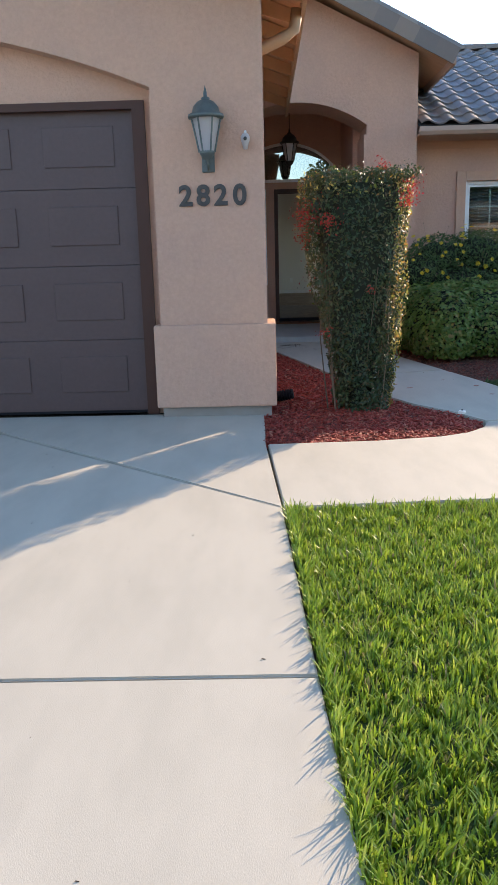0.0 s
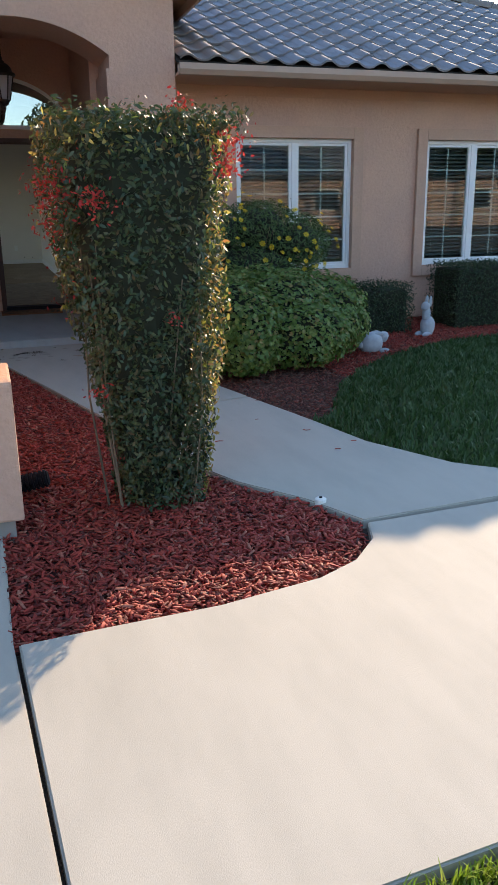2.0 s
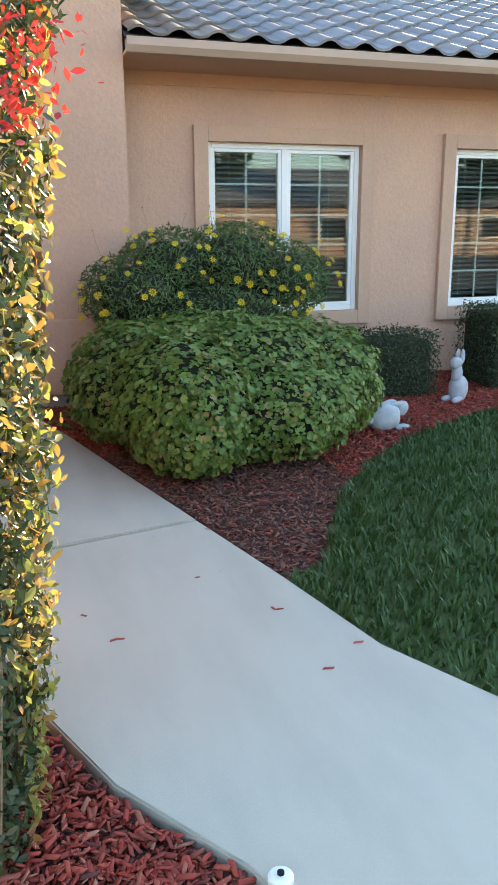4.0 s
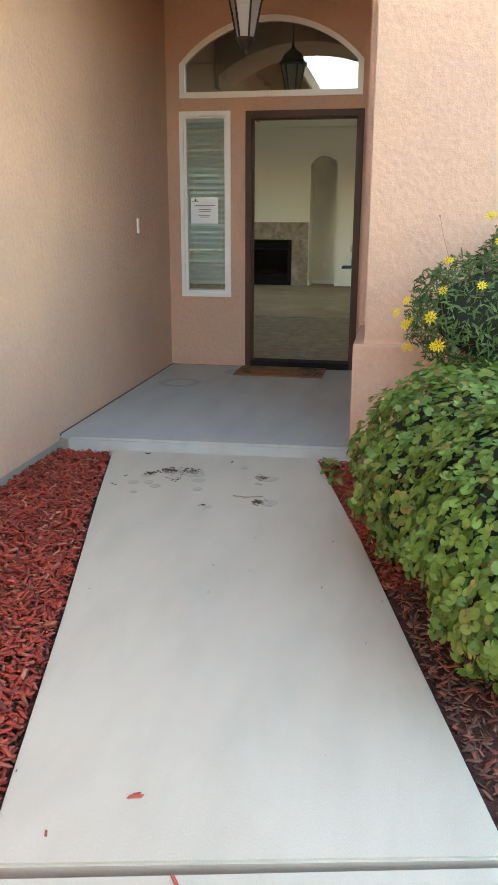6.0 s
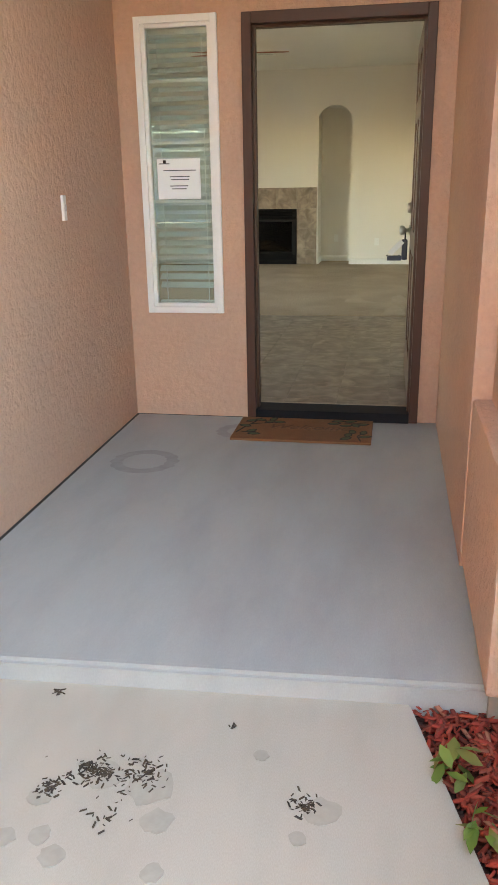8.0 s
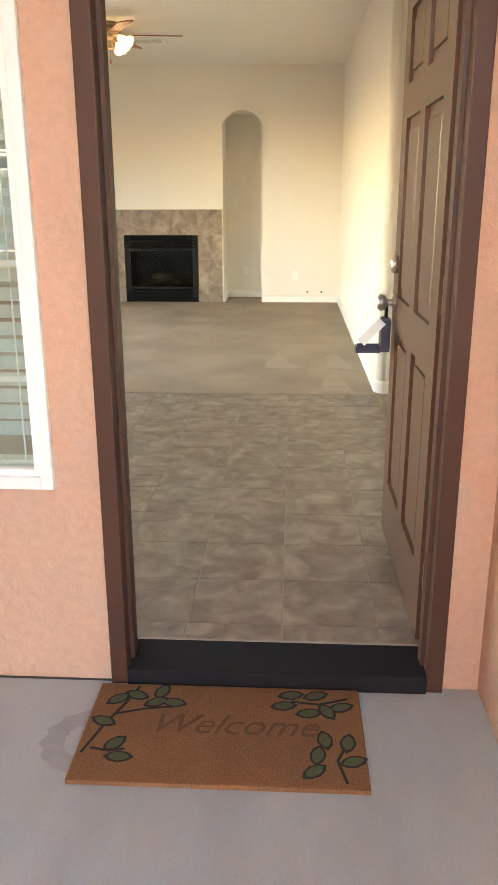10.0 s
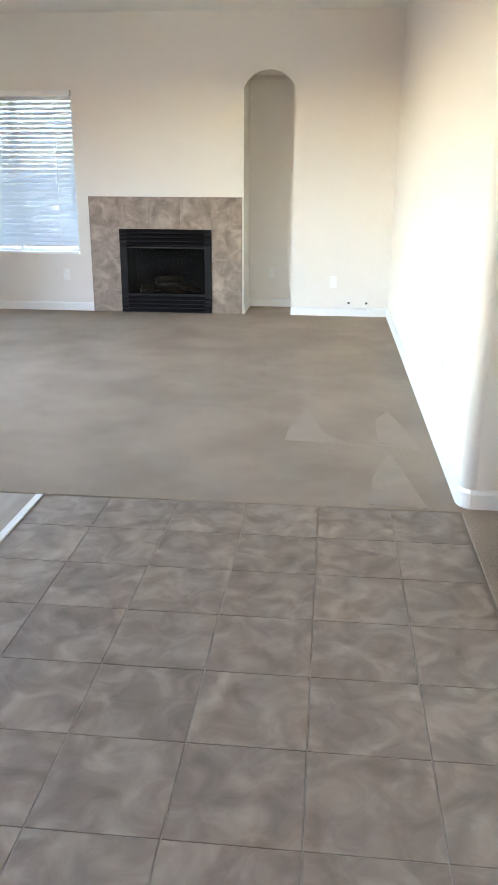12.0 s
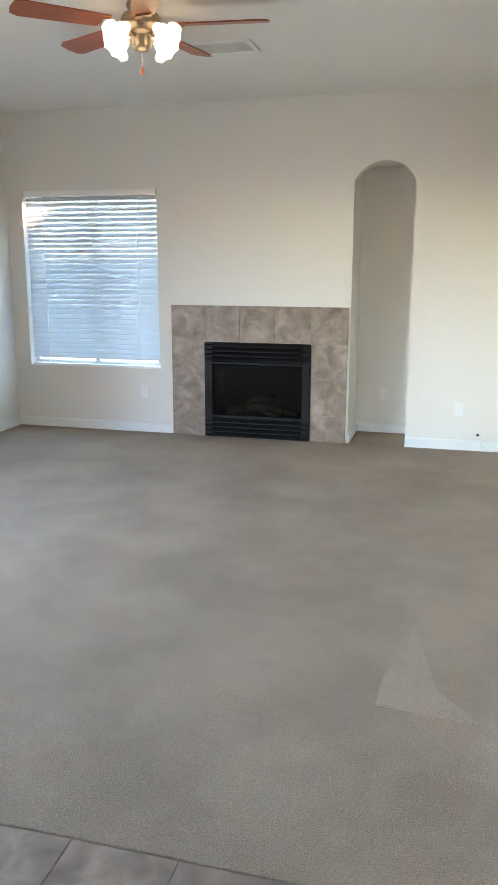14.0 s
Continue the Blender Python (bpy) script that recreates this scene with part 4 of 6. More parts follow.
body = boxes((0, 0.115, 0, lt, 0, lh), (lw - 0.115, lw, 0, lt, 0, lh), (0.40, 0.50, 0, lt, 0, lh), (0.115, 0.40, 0, lt, 0, 0.22), (0.50, lw - 0.115, 0, lt, 0, 0.22), (0.115, 0.40, 0, lt, 0.82, 0.95), (0.50, lw - 0.115, 0, lt, 0.82, 0.95), (0.115, 0.40, 0, lt, 1.56, 1.67), (0.50, lw - 0.115, 0, lt, 1.56, 1.67), (0.115, 0.40, 0, lt, 1.90, lh), (0.50, lw - 0.115, 0, lt, 1.90, lh))
leaf = part("leaf", body, "door_leaf", ed)
for a, b in ((0.115, 0.40), (0.50, lw - 0.115)):
    for z0, z1 in ((0.22, 0.82), (0.95, 1.56), (1.67, 1.90)):
        bm = boxes((a, b, 0.014, lt - 0.014, z0, z1))
        box(bm, a + 0.035, b - 0.035, 0.005, lt - 0.005, z0 + 0.035, z1 - 0.035, bevel=0.008)
        part("panel", bm, "door_leaf", leaf)
part("edge_strip", boxes((0.02, lw - 0.002, 0.006, lt - 0.006, -0.014, 0.0)), "rubber", ed)
for s, yk in ((1, lt), (-1, 0.0)):
    for zz, nm in ((0.925, "knob"), (1.065, "deadbolt")):
        prof = [(0.032, 0), (0.032, 0.008), (0.012, 0.012), (0.012, 0.03), (0.028, 0.04), (0.032, 0.055), (0.024, 0.068), (0.0005, 0.072)] if nm == "knob" else [(0.032, 0), (0.032, 0.018), (0.024, 0.024), (0.0005, 0.026)]
        k = part(nm, lathe(prof, 20), "steel", ed, "satin steel " + nm, smooth=True)
        k.matrix_local = pose(lw - 0.07, yk, zz, -90 * s, 0, 0)
for zz in (0.22, 1.05, 1.82):
    part("hinge", boxes((-0.016, -0.003, -0.004, 0.034, zz - 0.05, zz + 0.05), (-0.012, 0.0, -0.014, -0.004, zz - 0.05, zz + 0.05), bevel=0.002), "plastic_white", ed, "white painted hinge")
finish("door_frame", boxes((-0.022, 0.028, -0.022, 0.14, 0.07, 2.195), (0.902, 0.950, -0.022, 0.14, 0.07, 2.195), (0.028, 0.902, -0.022, 0.14, 2.14, 2.195), bevel=0.004), "brown_trim", kind="structure")
finish("door_stop", boxes((0.028, 0.040, 0.03, 0.08, 0.10, 2.14), (0.040, 0.890, 0.03, 0.08, 2.128, 2.14), (0.890, 0.902, 0.03, 0.08, 0.10, 2.14)), "brown_trim", kind="structure")

# sidelight and arch light
sl = thing("window_3", (SL[0] + SL[1]) / 2, 0.0, SL[2], "tall narrow white vinyl sidelight with a notice taped inside, beside the front door", "window")
w, h, f = 0.22, 1.52, 0.035
part("window_frame", boxes((-w, -w + f, -0.02, 0.05, 0, h), (w - f, w, -0.02, 0.05, 0, h), (-w + f, w - f, -0.02, 0.05, 0, f), (-w + f, w - f, -0.02, 0.05, h - f, h), bevel=0.004), "vinyl", sl)
part("sash", boxes((-w + f, -w + f + 0.02, -0.005, 0.04, f, h - f), (w - f - 0.02, w - f, -0.005, 0.04, f, h - f), (-w + f + 0.02, w - f - 0.02, -0.005, 0.04, f, f + 0.02), (-w + f + 0.02, w - f - 0.02, -0.005, 0.04, h - f - 0.02, h - f), bevel=0.003), "vinyl", sl)
p = part("pane", boxes((-w + f + 0.02, w - f - 0.02, 0.012, 0.016, f + 0.02, h - f - 0.02)), "pane_side", sl)
p.visible_shadow = False
for k in (1, 2, 3, 4):
    zz = h * k / 5
    part("grille", boxes((-w + f + 0.02, w - f - 0.02, 0.018, 0.026, zz - 0.008, zz + 0.008)), "vinyl", sl)
blind("window_blind", SL[0] + 0.05, SL[1] - 0.05, SL[2] + 0.04, SL[3] - 0.03, 0.085, "narrow pale slatted blind lowered behind the sidelight", pitch=0.047, tilt=34, material="blind_side")
pn = thing("notice", -0.385, 0.009, 1.40, "white paper notice with a few printed lines taped on the glass", "notice")
part("sheet", boxes((-0.12, 0.12, 0, 0.0015, -0.10, 0.11)), "paper", pn)
bars = []
for zz, a, b in ((0.085, -0.11, -0.05), (0.05, -0.085, 0.095), (0.018, -0.05, 0.06), (0.003, -0.045, 0.055), (-0.030, -0.05, 0.05), (-0.045, -0.04, 0.04)):
    bars.append((a, b, -0.0012, 0, zz - 0.003, zz + 0.002))
part("print_line", boxes(*bars), "ink", pn)
part("logo_mark", boxes((-0.085, -0.07, -0.0012, 0, 0.085, 0.103)), "mat_black", pn)

al = thing("window_4", 0.175, 0.0, 2.30, "arched white vinyl fanlight over the front door reflecting the sky", "window")
ring_o = [(x - 0.175, z - 2.30) for x, z in arc(0.175, 2.56, 0.755, 0.34, 28)]
ring_i = [(x - 0.175, z - 2.30) for x, z in arc(0.175, 2.56, 0.71, 0.30, 28)]
outline = [(0.755, 0.0), (0.755, 0.26)] + ring_o[::-1] + [(-0.755, 0.26), (-0.755, 0.0)]
innerl = [(-0.71, 0.045), (-0.71, 0.26)] + ring_i + [(0.71, 0.26), (0.71, 0.045)]
bm = prism([(-0.755, 0), (-0.755, 0.26)] + ring_o + [(0.755, 0.26), (0.755, 0.0), (0.001, 0.0), (0.001, 0.045), (0.71, 0.045), (0.71, 0.26)] + ring_i[::-1] + [(-0.71, 0.26), (-0.71, 0.045), (-0.001, 0.045), (-0.001, 0.0)], -0.02, 0.05, "y")
part("window_frame", bm, "vinyl", al)
p = part("pane", prism(innerl, 0.014, 0.018, "y"), "pane_arch", al)
p.visible_shadow = False
part("grille", boxes((-0.375, -0.36, 0.02, 0.028, 0.045, 0.48), (-0.0075, 0.0075, 0.02, 0.028, 0.045, 0.55), (0.36, 0.375, 0.02, 0.028, 0.045, 0.48), (-0.70, -0.375, 0.02, 0.028, 0.262, 0.277), (-0.36, -0.0075, 0.02, 0.028, 0.262, 0.277), (0.0075, 0.36, 0.02, 0.028, 0.262, 0.277), (0.375, 0.70, 0.02, 0.028, 0.262, 0.277)), "vinyl", al)

# far window
fw = thing("window_5", (WN[0] + WN[1]) / 2, YF + 0.10, WN[2], "white framed living room window glowing behind lowered blinds", "window")
wd, ht, f = (WN[1] - WN[0]) / 2, WN[3] - WN[2], 0.045
part("window_frame", boxes((-wd, -wd + f, -0.02, 0.04, 0, ht), (wd - f, wd, -0.02, 0.04, 0, ht), (-wd + f, wd - f, -0.02, 0.04, 0, f), (-wd + f, wd - f, -0.02, 0.04, ht - f, ht), (-0.02, 0.02, -0.02, 0.04, f, ht - f)), "vinyl", fw)
p = part("pane", boxes((-wd + f, wd - f, 0.012, 0.016, f, ht - f)), "pane", fw)
p.visible_shadow = False
blind("window_blind", WN[0] + 0.015, WN[1] - 0.015, WN[2] + 0.0, WN[3] + 0.0, YF + 0.035, "white slatted blind lowered over the living room window, bright with daylight", pitch=0.045, tilt=58, depth=0.05, slope=1, group="", material="blind_far")

# ---- fireplace ----
fp = thing("fireplace", -1.197, YF, F, "black gas fireplace set in a surround of mottled brown tiles", "fireplace")
bx0, bx1, bz = -0.475, 0.475, 0.85
part("surround_bed", boxes((-0.785, bx0, -0.008, 0.0, 0, 1.165), (bx1, 0.787, -0.008, 0.0, 0, 1.165), (bx0, bx1, -0.008, 0.0, bz, 1.165)), "grout", fp)
ft = []
for c in range(5):
    ft.append((-0.785 + 0.3145 * c, -0.785 + 0.3145 * (c + 1), 0.855, 1.165))
for z0, z1 in ((0.0, 0.235), (0.235, 0.545), (0.545, 0.855)):
    ft += [(-0.785, -0.477, z0, z1), (0.477, 0.787, z0, z1)]
for a, b, c, d in ft:
    part("tile", boxes((a + 0.0015, b - 0.0015, -0.016, -0.006, c + 0.0015, d - 0.0015), bevel=0.0015), "tile", fp)
part("frame", boxes((bx0, bx0 + 0.07, -0.03, 0.02, 0.0, bz), (bx1 - 0.07, bx1, -0.03, 0.02, 0, bz), (bx0 + 0.07, bx1 - 0.07, -0.03, 0.02, 0.66, 0.68), (bx0 + 0.07, bx1 - 0.07, -0.03, 0.02, 0.18, 0.20), bevel=0.003), "black_metal", fp)
for k in range(4):
    for base in (0.69, 0.01):
        z0 = base + k * 0.042
        bm = prism([(-0.045, z0), (-0.042, z0 + 0.008), (-0.01, z0 + 0.034), (0.0, z0 + 0.030), (-0.03, z0)], bx0 + 0.004, bx1 - 0.004, "x")
        part("louvre", bm, "black_metal", fp)
part("firebox", boxes((bx0 + 0.07, bx1 - 0.07, 0.36, 0.38, 0.16, 0.72), (bx0 + 0.05, bx0 + 0.07, 0.02, 0.38, 0.16, 0.72), (bx1 - 0.07, bx1 - 0.05, 0.02, 0.38, 0.16, 0.72), (bx0 + 0.07, bx1 - 0.07, 0.02, 0.36, 0.16, 0.185), (bx0 + 0.07, bx1 - 0.07, 0.02, 0.36, 0.70, 0.72), (bx0, bx1, 0.03, 0.05, 0.0, 0.16), (bx0, bx1, 0.03, 0.05, 0.72, bz)), "black_metal", fp)
part("pane", boxes((bx0 + 0.07, bx1 - 0.07, -0.006, -0.002, 0.20, 0.66)), "pane_fire", fp)
rl = random.Random(4)
for k, (x, y, z, a, L) in enumerate(((-0.15, 0.15, 0.24, 20, 0.30), (0.05, 0.12, 0.26, -15, 0.34), (0.2, 0.16, 0.24, 12, 0.26), (-0.02, 0.2, 0.32, 40, 0.30), (0.1, 0.1, 0.22, -35, 0.2), (-0.22, 0.1, 0.22, -10, 0.16))):
    bm = bmesh.new()
    pts = [((i / 4 - 0.5) * L, rl.uniform(-0.01, 0.01), rl.uniform(-0.012, 0.012)) for i in range(5)]
    tube(bm, pts, 0.035, 9, 0.8)
    o = part("log", bm, "log", fp, "pale ceramic log with charred bark", smooth=True)
    o.matrix_local = pose(x, y, z, 0, rl.uniform(-14, 14), a)


# ---- fittings inside ----
def outlet(x, y, z, rz=0, kind_="outlet"):
    o = thing("wall_outlet" if kind_ == "outlet" else "light_switch", x, y, z, "white plastic wall socket with two outlets on the cream wall" if kind_ == "outlet" else "white plastic switch plate on the cream wall", "socket" if kind_ == "outlet" else "switch", "wall plates", rz)
    part("plate", boxes((-0.036, 0.036, -0.006, 0.0, -0.058, 0.058), bevel=0.003), "plastic_white", o)
    if kind_ == "outlet":
        for s in (-1, 1):
            part("receptacle", boxes((-0.016, 0.016, -0.009, -0.005, s * 0.024 - 0.014, s * 0.024 + 0.014), bevel=0.003), "plastic_white", o)
    else:
        part("rocker", boxes((-0.016, 0.016, -0.010, -0.005, -0.033, 0.033), bevel=0.002), "plastic_white", o)
    return o


outlet(-2.26, YF, 0.51)
outlet(0.525, YF, 0.48)
outlet(-0.14, YF + ND, 0.50)
outlet(XR, 4.25, 0.54, -90)
outlet(1.25, CARPET_Y + 0.045, 1.27, 0, "switch")
outlet(1.34, CARPET_Y + 0.045, 1.27, 0, "switch")
cb = thing("cable_stub", 0.81, YF, 0.25, "loose white cable with dark connectors hanging low on the wall", "cable")
bm = bmesh.new()
tube(bm, [(-0.12, 0, 0.02), (-0.11, -0.03, 0.0), (-0.09, -0.05, -0.06), (-0.02, -0.06, -0.10), (0.05, -0.05, -0.08), (0.06, -0.02, 0.0), (0.06, 0, 0.02)], 0.004, 6)
part("cord", bm, "plastic_white", cb, smooth=True)
for x in (-0.12, 0.06):
    k = part("connector", lathe([(0.012, 0), (0.012, 0.012), (0.006, 0.016), (0.006, 0.03)], 10), "bronze", cb)
    k.matrix_local = pose(x, 0, 0.02, 90, 0, 0)

vt = thing("ceiling_vent", -1.02, 6.74, H, "white painted ceiling register with three louvred bays", "vent")
part("frame", boxes((-0.20, 0.20, -0.135, -0.10, -0.010, 0), (-0.20, 0.20, 0.10, 0.135, -0.010, 0), (-0.20, -0.165, -0.10, 0.10, -0.010, 0), (0.165, 0.20, -0.10, 0.10, -0.010, 0), (-0.06, -0.05, -0.10, 0.10, -0.010, 0), (0.05, 0.06, -0.10, 0.10, -0.010, 0), bevel=0.002), "plastic_white", vt)
part("backing", boxes((-0.165, 0.165, -0.10, 0.10, -0.002, -0.001)), "underlay", vt)
for a, b in ((-0.165, -0.06), (-0.05, 0.05), (0.06, 0.165)):
    for k in range(8):
        x = a + (b - a) * (k + 0.5) / 8
        part("slat", boxes((x - 0.0025, x + 0.0025, -0.10, 0.10, -0.009, -0.003)), "plastic_white", vt)

# ceiling fan
fan = thing("ceiling_fan", -1.20, 5.84, H, "ceiling fan with reddish wood blades and four lit glass bell shades", "ceiling fan")
part("canopy", lathe([(0.075, 0.0), (0.075, -0.02), (0.05, -0.045), (0.014, -0.05), (0.0005, -0.05)], 24), "brass", fan, smooth=True)
part("motor", lathe([(0.02, -0.04), (0.09, -0.05), (0.105, -0.07), (0.105, -0.12), (0.07, -0.15), (0.05, -0.155), (0.05, -0.20), (0.035, -0.225), (0.0005, -0.23)], 28), "brass", fan, "brushed bronze motor housing", smooth=True)
for i in range(5):
    a = radians(7 + 72 * i)
    bl = part("blade", prism([(0.18, -0.055), (0.30, -0.065), (0.62, -0.075), (0.66, -0.055), (0.67, 0.0), (0.66, 0.055), (0.62, 0.075), (0.30, 0.065), (0.18, 0.055)], -0.004, 0.004, "z", bevel=0.002), "fan_wood", fan)
    bl.matrix_local = pose(0, 0, -0.105, 0, 0, math.degrees(a)) @ pose(0, 0, 0, 11, 0, 0)
    ir = part("blade_iron", boxes((0.09, 0.20, -0.014, 0.014, -0.012, -0.006), (0.17, 0.22, -0.04, 0.04, -0.012, -0.006), bevel=0.002), "brass", fan)
    ir.matrix_local = pose(0, 0, -0.105, 0, 0, math.degrees(a)) @ pose(0, 0, 0, 11, 0, 0)
for i in range(4):
    a = 68 + 90 * i
    g = lathe([(0.022, 0.0), (0.030, -0.02), (0.040, -0.05), (0.046, -0.08), (0.060, -0.105), (0.078, -0.115), (0.074, -0.112), (0.05, -0.09), (0.02, -0.03), (0.0005, -0.03)], 24)
    for v in g.verts:
        if v.co.z < -0.095:
            v.co.z -= 0.006 * math.cos(8 * math.atan2(v.co.y, v.co.x))
    sh = part("shade", g, "bulb_glass", fan, "frosted glass bell shade, lit", smooth=True)
    sh.matrix_local = pose(0, 0, 0, 0, 0, a) @ pose(0.10, 0, -0.125, 0, -55, 0) @ Matrix.Scale(1.0, 4)
    sh.visible_shadow = False
    ar = bmesh.new()
    tube(ar, [(0.03, 0, -0.17), (0.06, 0, -0.155), (0.085, 0, -0.165)], 0.010, 8)
    o = part("arm", ar, "brass", fan, smooth=True)
    o.matrix_local = pose(0, 0, 0, 0, 0, a)
part("pull_chain", boxes((-0.0015, 0.0015, -0.0015, 0.0015, -0.30, -0.22)), "brass", fan)
part("pull_knob", lathe([(0.0005, -0.345), (0.007, -0.34), (0.008, -0.32), (0.004, -0.30), (0.0005, -0.298)], 12), "fan_wood", fan, smooth=True)

# lock box on the knob
lb = thing("key_box", 0.845, 0.985, 0.965, "dark blue key box with open tray hanging from the door knob", "lock box")
part("case", boxes((-0.015, 0.03, -0.045, 0.045, -0.10, 0.06), bevel=0.01), "lockblue", lb)
part("shackle", tube(bmesh.new(), [(0.01, -0.025, 0.05), (0.01, -0.025, 0.10), (0.01, 0.0, 0.12), (0.01, 0.025, 0.10), (0.01, 0.025, 0.05)], 0.006, 8), "rubber", lb, smooth=True)
part("tray", boxes((-0.13, -0.015, -0.035, 0.035, -0.105, -0.095), (-0.13, -0.12, -0.035, 0.035, -0.095, -0.075), (-0.12, -0.015, -0.035, -0.030, -0.095, -0.07), (-0.12, -0.015, 0.030, 0.035, -0.095, -0.07), bevel=0.002), "lockblue", lb)
o = part("tag", boxes((-0.07, 0.07, -0.022, 0.022, -0.001, 0.001)), "paper", lb, "white paper tag with blue print")
o.matrix_local = pose(-0.06, -0.055, 0.0, 60, -45, 10)
lb.scale = (0.8, 0.8, 0.8)

# ---- porch things ----
dm = thing("doormat", 0.33, -0.245, 0.07, "brown coir doormat printed with green leafy branches and the word welcome", "doormat")
part("coir", boxes((-0.375, 0.375, -0.20, 0.205, 0.0, 0.014), bevel=0.004), "mat_coir", dm)
rm = random.Random(7)


def mat_branch(path, leaves):
    bm = bmesh.new()
    for (x0, y0), (x1, y1) in zip(path, path[1:]):
        d = Vector((x1 - x0, y1 - y0))
        nn = Vector((-d.y, d.x)).normalized() * 0.004
        prism([(x0 - nn.x, y0 - nn.y), (x1 - nn.x, y1 - nn.y), (x1 + nn.x, y1 + nn.y), (x0 + nn.x, y0 + nn.y)], 0.0145, 0.0155, bm=bm)
    part("printed_branch", bm, "mat_black", dm)
    for x, y, a in leaves:
        for scale, m_, z in ((1.0, "mat_black", 0.0150), (0.72, "mat_green", 0.0158)):
            pts = [(x + math.cos(radians(a)) * u * 0.04 * scale - math.sin(radians(a)) * v * 0.022 * scale, y + math.sin(radians(a)) * u * 0.04 * scale + math.cos(radians(a)) * v * 0.022 * scale) for u, v in ((-1, 0), (-0.6, 0.7), (0, 1), (0.6, 0.7), (1, 0), (0.6, -0.7), (0, -1), (-0.6, -0.7))]
            part("printed_leaf", prism(pts, z - 0.001, z), m_, dm)


mat_branch([(-0.36, -0.10), (-0.33, 0.0), (-0.29, 0.10), (-0.26, 0.19)], [(-0.31, 0.13, 40), (-0.33, 0.03, 160), (-0.26, 0.15, -20)])
mat_branch([(-0.31, 0.06), (-0.22, 0.09), (-0.15, 0.10)], [(-0.20, 0.12, 30), (-0.15, 0.12, -10), (-0.19, 0.17, 70)])
mat_branch([(-0.34, -0.08), (-0.29, -0.09), (-0.25, -0.08)], [(-0.28, -0.06, 50), (-0.26, -0.11, 0)])
mat_branch([(0.34, 0.16), (0.26, 0.13), (0.18, 0.14)], [(0.18, 0.17, 10), (0.16, 0.12, 10), (0.25, 0.17, 20), (0.28, 0.10, -60), (0.32, 0.12, 20), (0.23, 0.09, 190)])
mat_branch([(0.32, -0.18), (0.30, -0.10), (0.34, 0.0)], [(0.27, -0.02, 100), (0.33, -0.03, 80), (0.25, -0.08, 80), (0.24, -0.14, 40), (0.34, -0.10, 20)])
tx = bpy.data.curves.new("word", "FONT")
tx.body, tx.size, tx.extrude, tx.align_x, tx.shear = "Welcome", 0.115, 0.001, "CENTER", 0.4
wo = new("printed_word", tx)
wo.data.materials.append(M["mat_word"])
wo.parent = dm
wo.location = (0.02, -0.01, 0.0155)

db = thing("doorbell", GX, -0.87, 1.285, "small white doorbell button on the stucco wall of the porch", "doorbell", rz=90)
part("plate", boxes((-0.016, 0.016, -0.014, 0.0, -0.055, 0.055), bevel=0.003), "plastic_white", db)
part("button", boxes((-0.008, 0.008, -0.018, -0.013, -0.015, 0.015), bevel=0.002), "frosted", db)


def coach_lamp(name, x, y, z, label, hang, metal, s=1.0):
    """A tapered lantern; z is its lower tip. hang: it hangs from a stem above, or else stands off the wall behind."""
    o = thing(name, x, y, z, label, "lamp")
    part("finial", lathe([(0.0005, 0.0), (0.014 * s, 0.02 * s), (0.008 * s, 0.035 * s), (0.03 * s, 0.05 * s), (0.045 * s, 0.075 * s), (0.05 * s, 0.09 * s), (0.0005, 0.092 * s)], 16), metal, o, smooth=True)
    part("glass", lathe([(0.045 * s, 0.09 * s), (0.085 * s, 0.28 * s), (0.0005, 0.281 * s)], 6), "frosted", o, "clouded tapered glass")
    for k in range(6):
        a = 2 * math.pi * k / 6
        bm = bmesh.new()
        tube(bm, [(0.048 * s * math.cos(a), 0.048 * s * math.sin(a), 0.085 * s), (0.090 * s * math.cos(a), 0.090 * s * math.sin(a), 0.285 * s)], 0.006 * s, 6)
        part("bar", bm, metal, o)
    part("cap", lathe([(0.108 * s, 0.28 * s), (0.112 * s, 0.29 * s), (0.108 * s, 0.302 * s), (0.088 * s, 0.31 * s), (0.078 * s, 0.345 * s), (0.052 * s, 0.375 * s), (0.025 * s, 0.387 * s), (0.028 * s, 0.396 * s), (0.012 * s, 0.405 * s), (0.010 * s, 0.43 * s), (0.0005, 0.47 * s)], 24), metal, o, "domed metal cap", smooth=True)
    return o


wl = coach_lamp("wall_lantern", -0.585, -7.56, 1.785, "weathered grey-green metal lantern on the stucco wall above the house number", False, "lamp_metal", 1.12)
part("bracket", tube(bmesh.new(), [(0.0, 0.0, 0.06), (0.0, 0.03, -0.02), (0.0, 0.07, -0.01), (0.0, 0.09, 0.04)], 0.011, 8), "lamp_metal", wl, smooth=True)
part("back_plate", boxes((-0.045, 0.045, 0.085, 0.098, -0.03, 0.15), bevel=0.008), "lamp_metal", wl)
hl = coach_lamp("porch_lantern", 0.20, -1.18, 2.385, "dark metal lantern with clouded glass hanging in the porch", True, "bronze", 1.25)
part("stem", boxes((-0.006, 0.006, -0.006, 0.006, 0.56, 0.90), bevel=0.002), "bronze", hl)
part("canopy", lathe([(0.06, 0.91), (0.06, 0.895), (0.03, 0.875), (0.0005, 0.87)], 20), "bronze", hl, smooth=True)

sp = thing("wall_fitting", -0.32, -7.462, 1.965, "small pale metal sensor fitting on the stucco wall beside the lantern", "sensor")
part("arm", tube(bmesh.new(), [(0, 0.0, 0.055), (0, -0.03, 0.05), (0, -0.05, 0.03)], 0.010, 8), "plastic_white", sp, smooth=True)
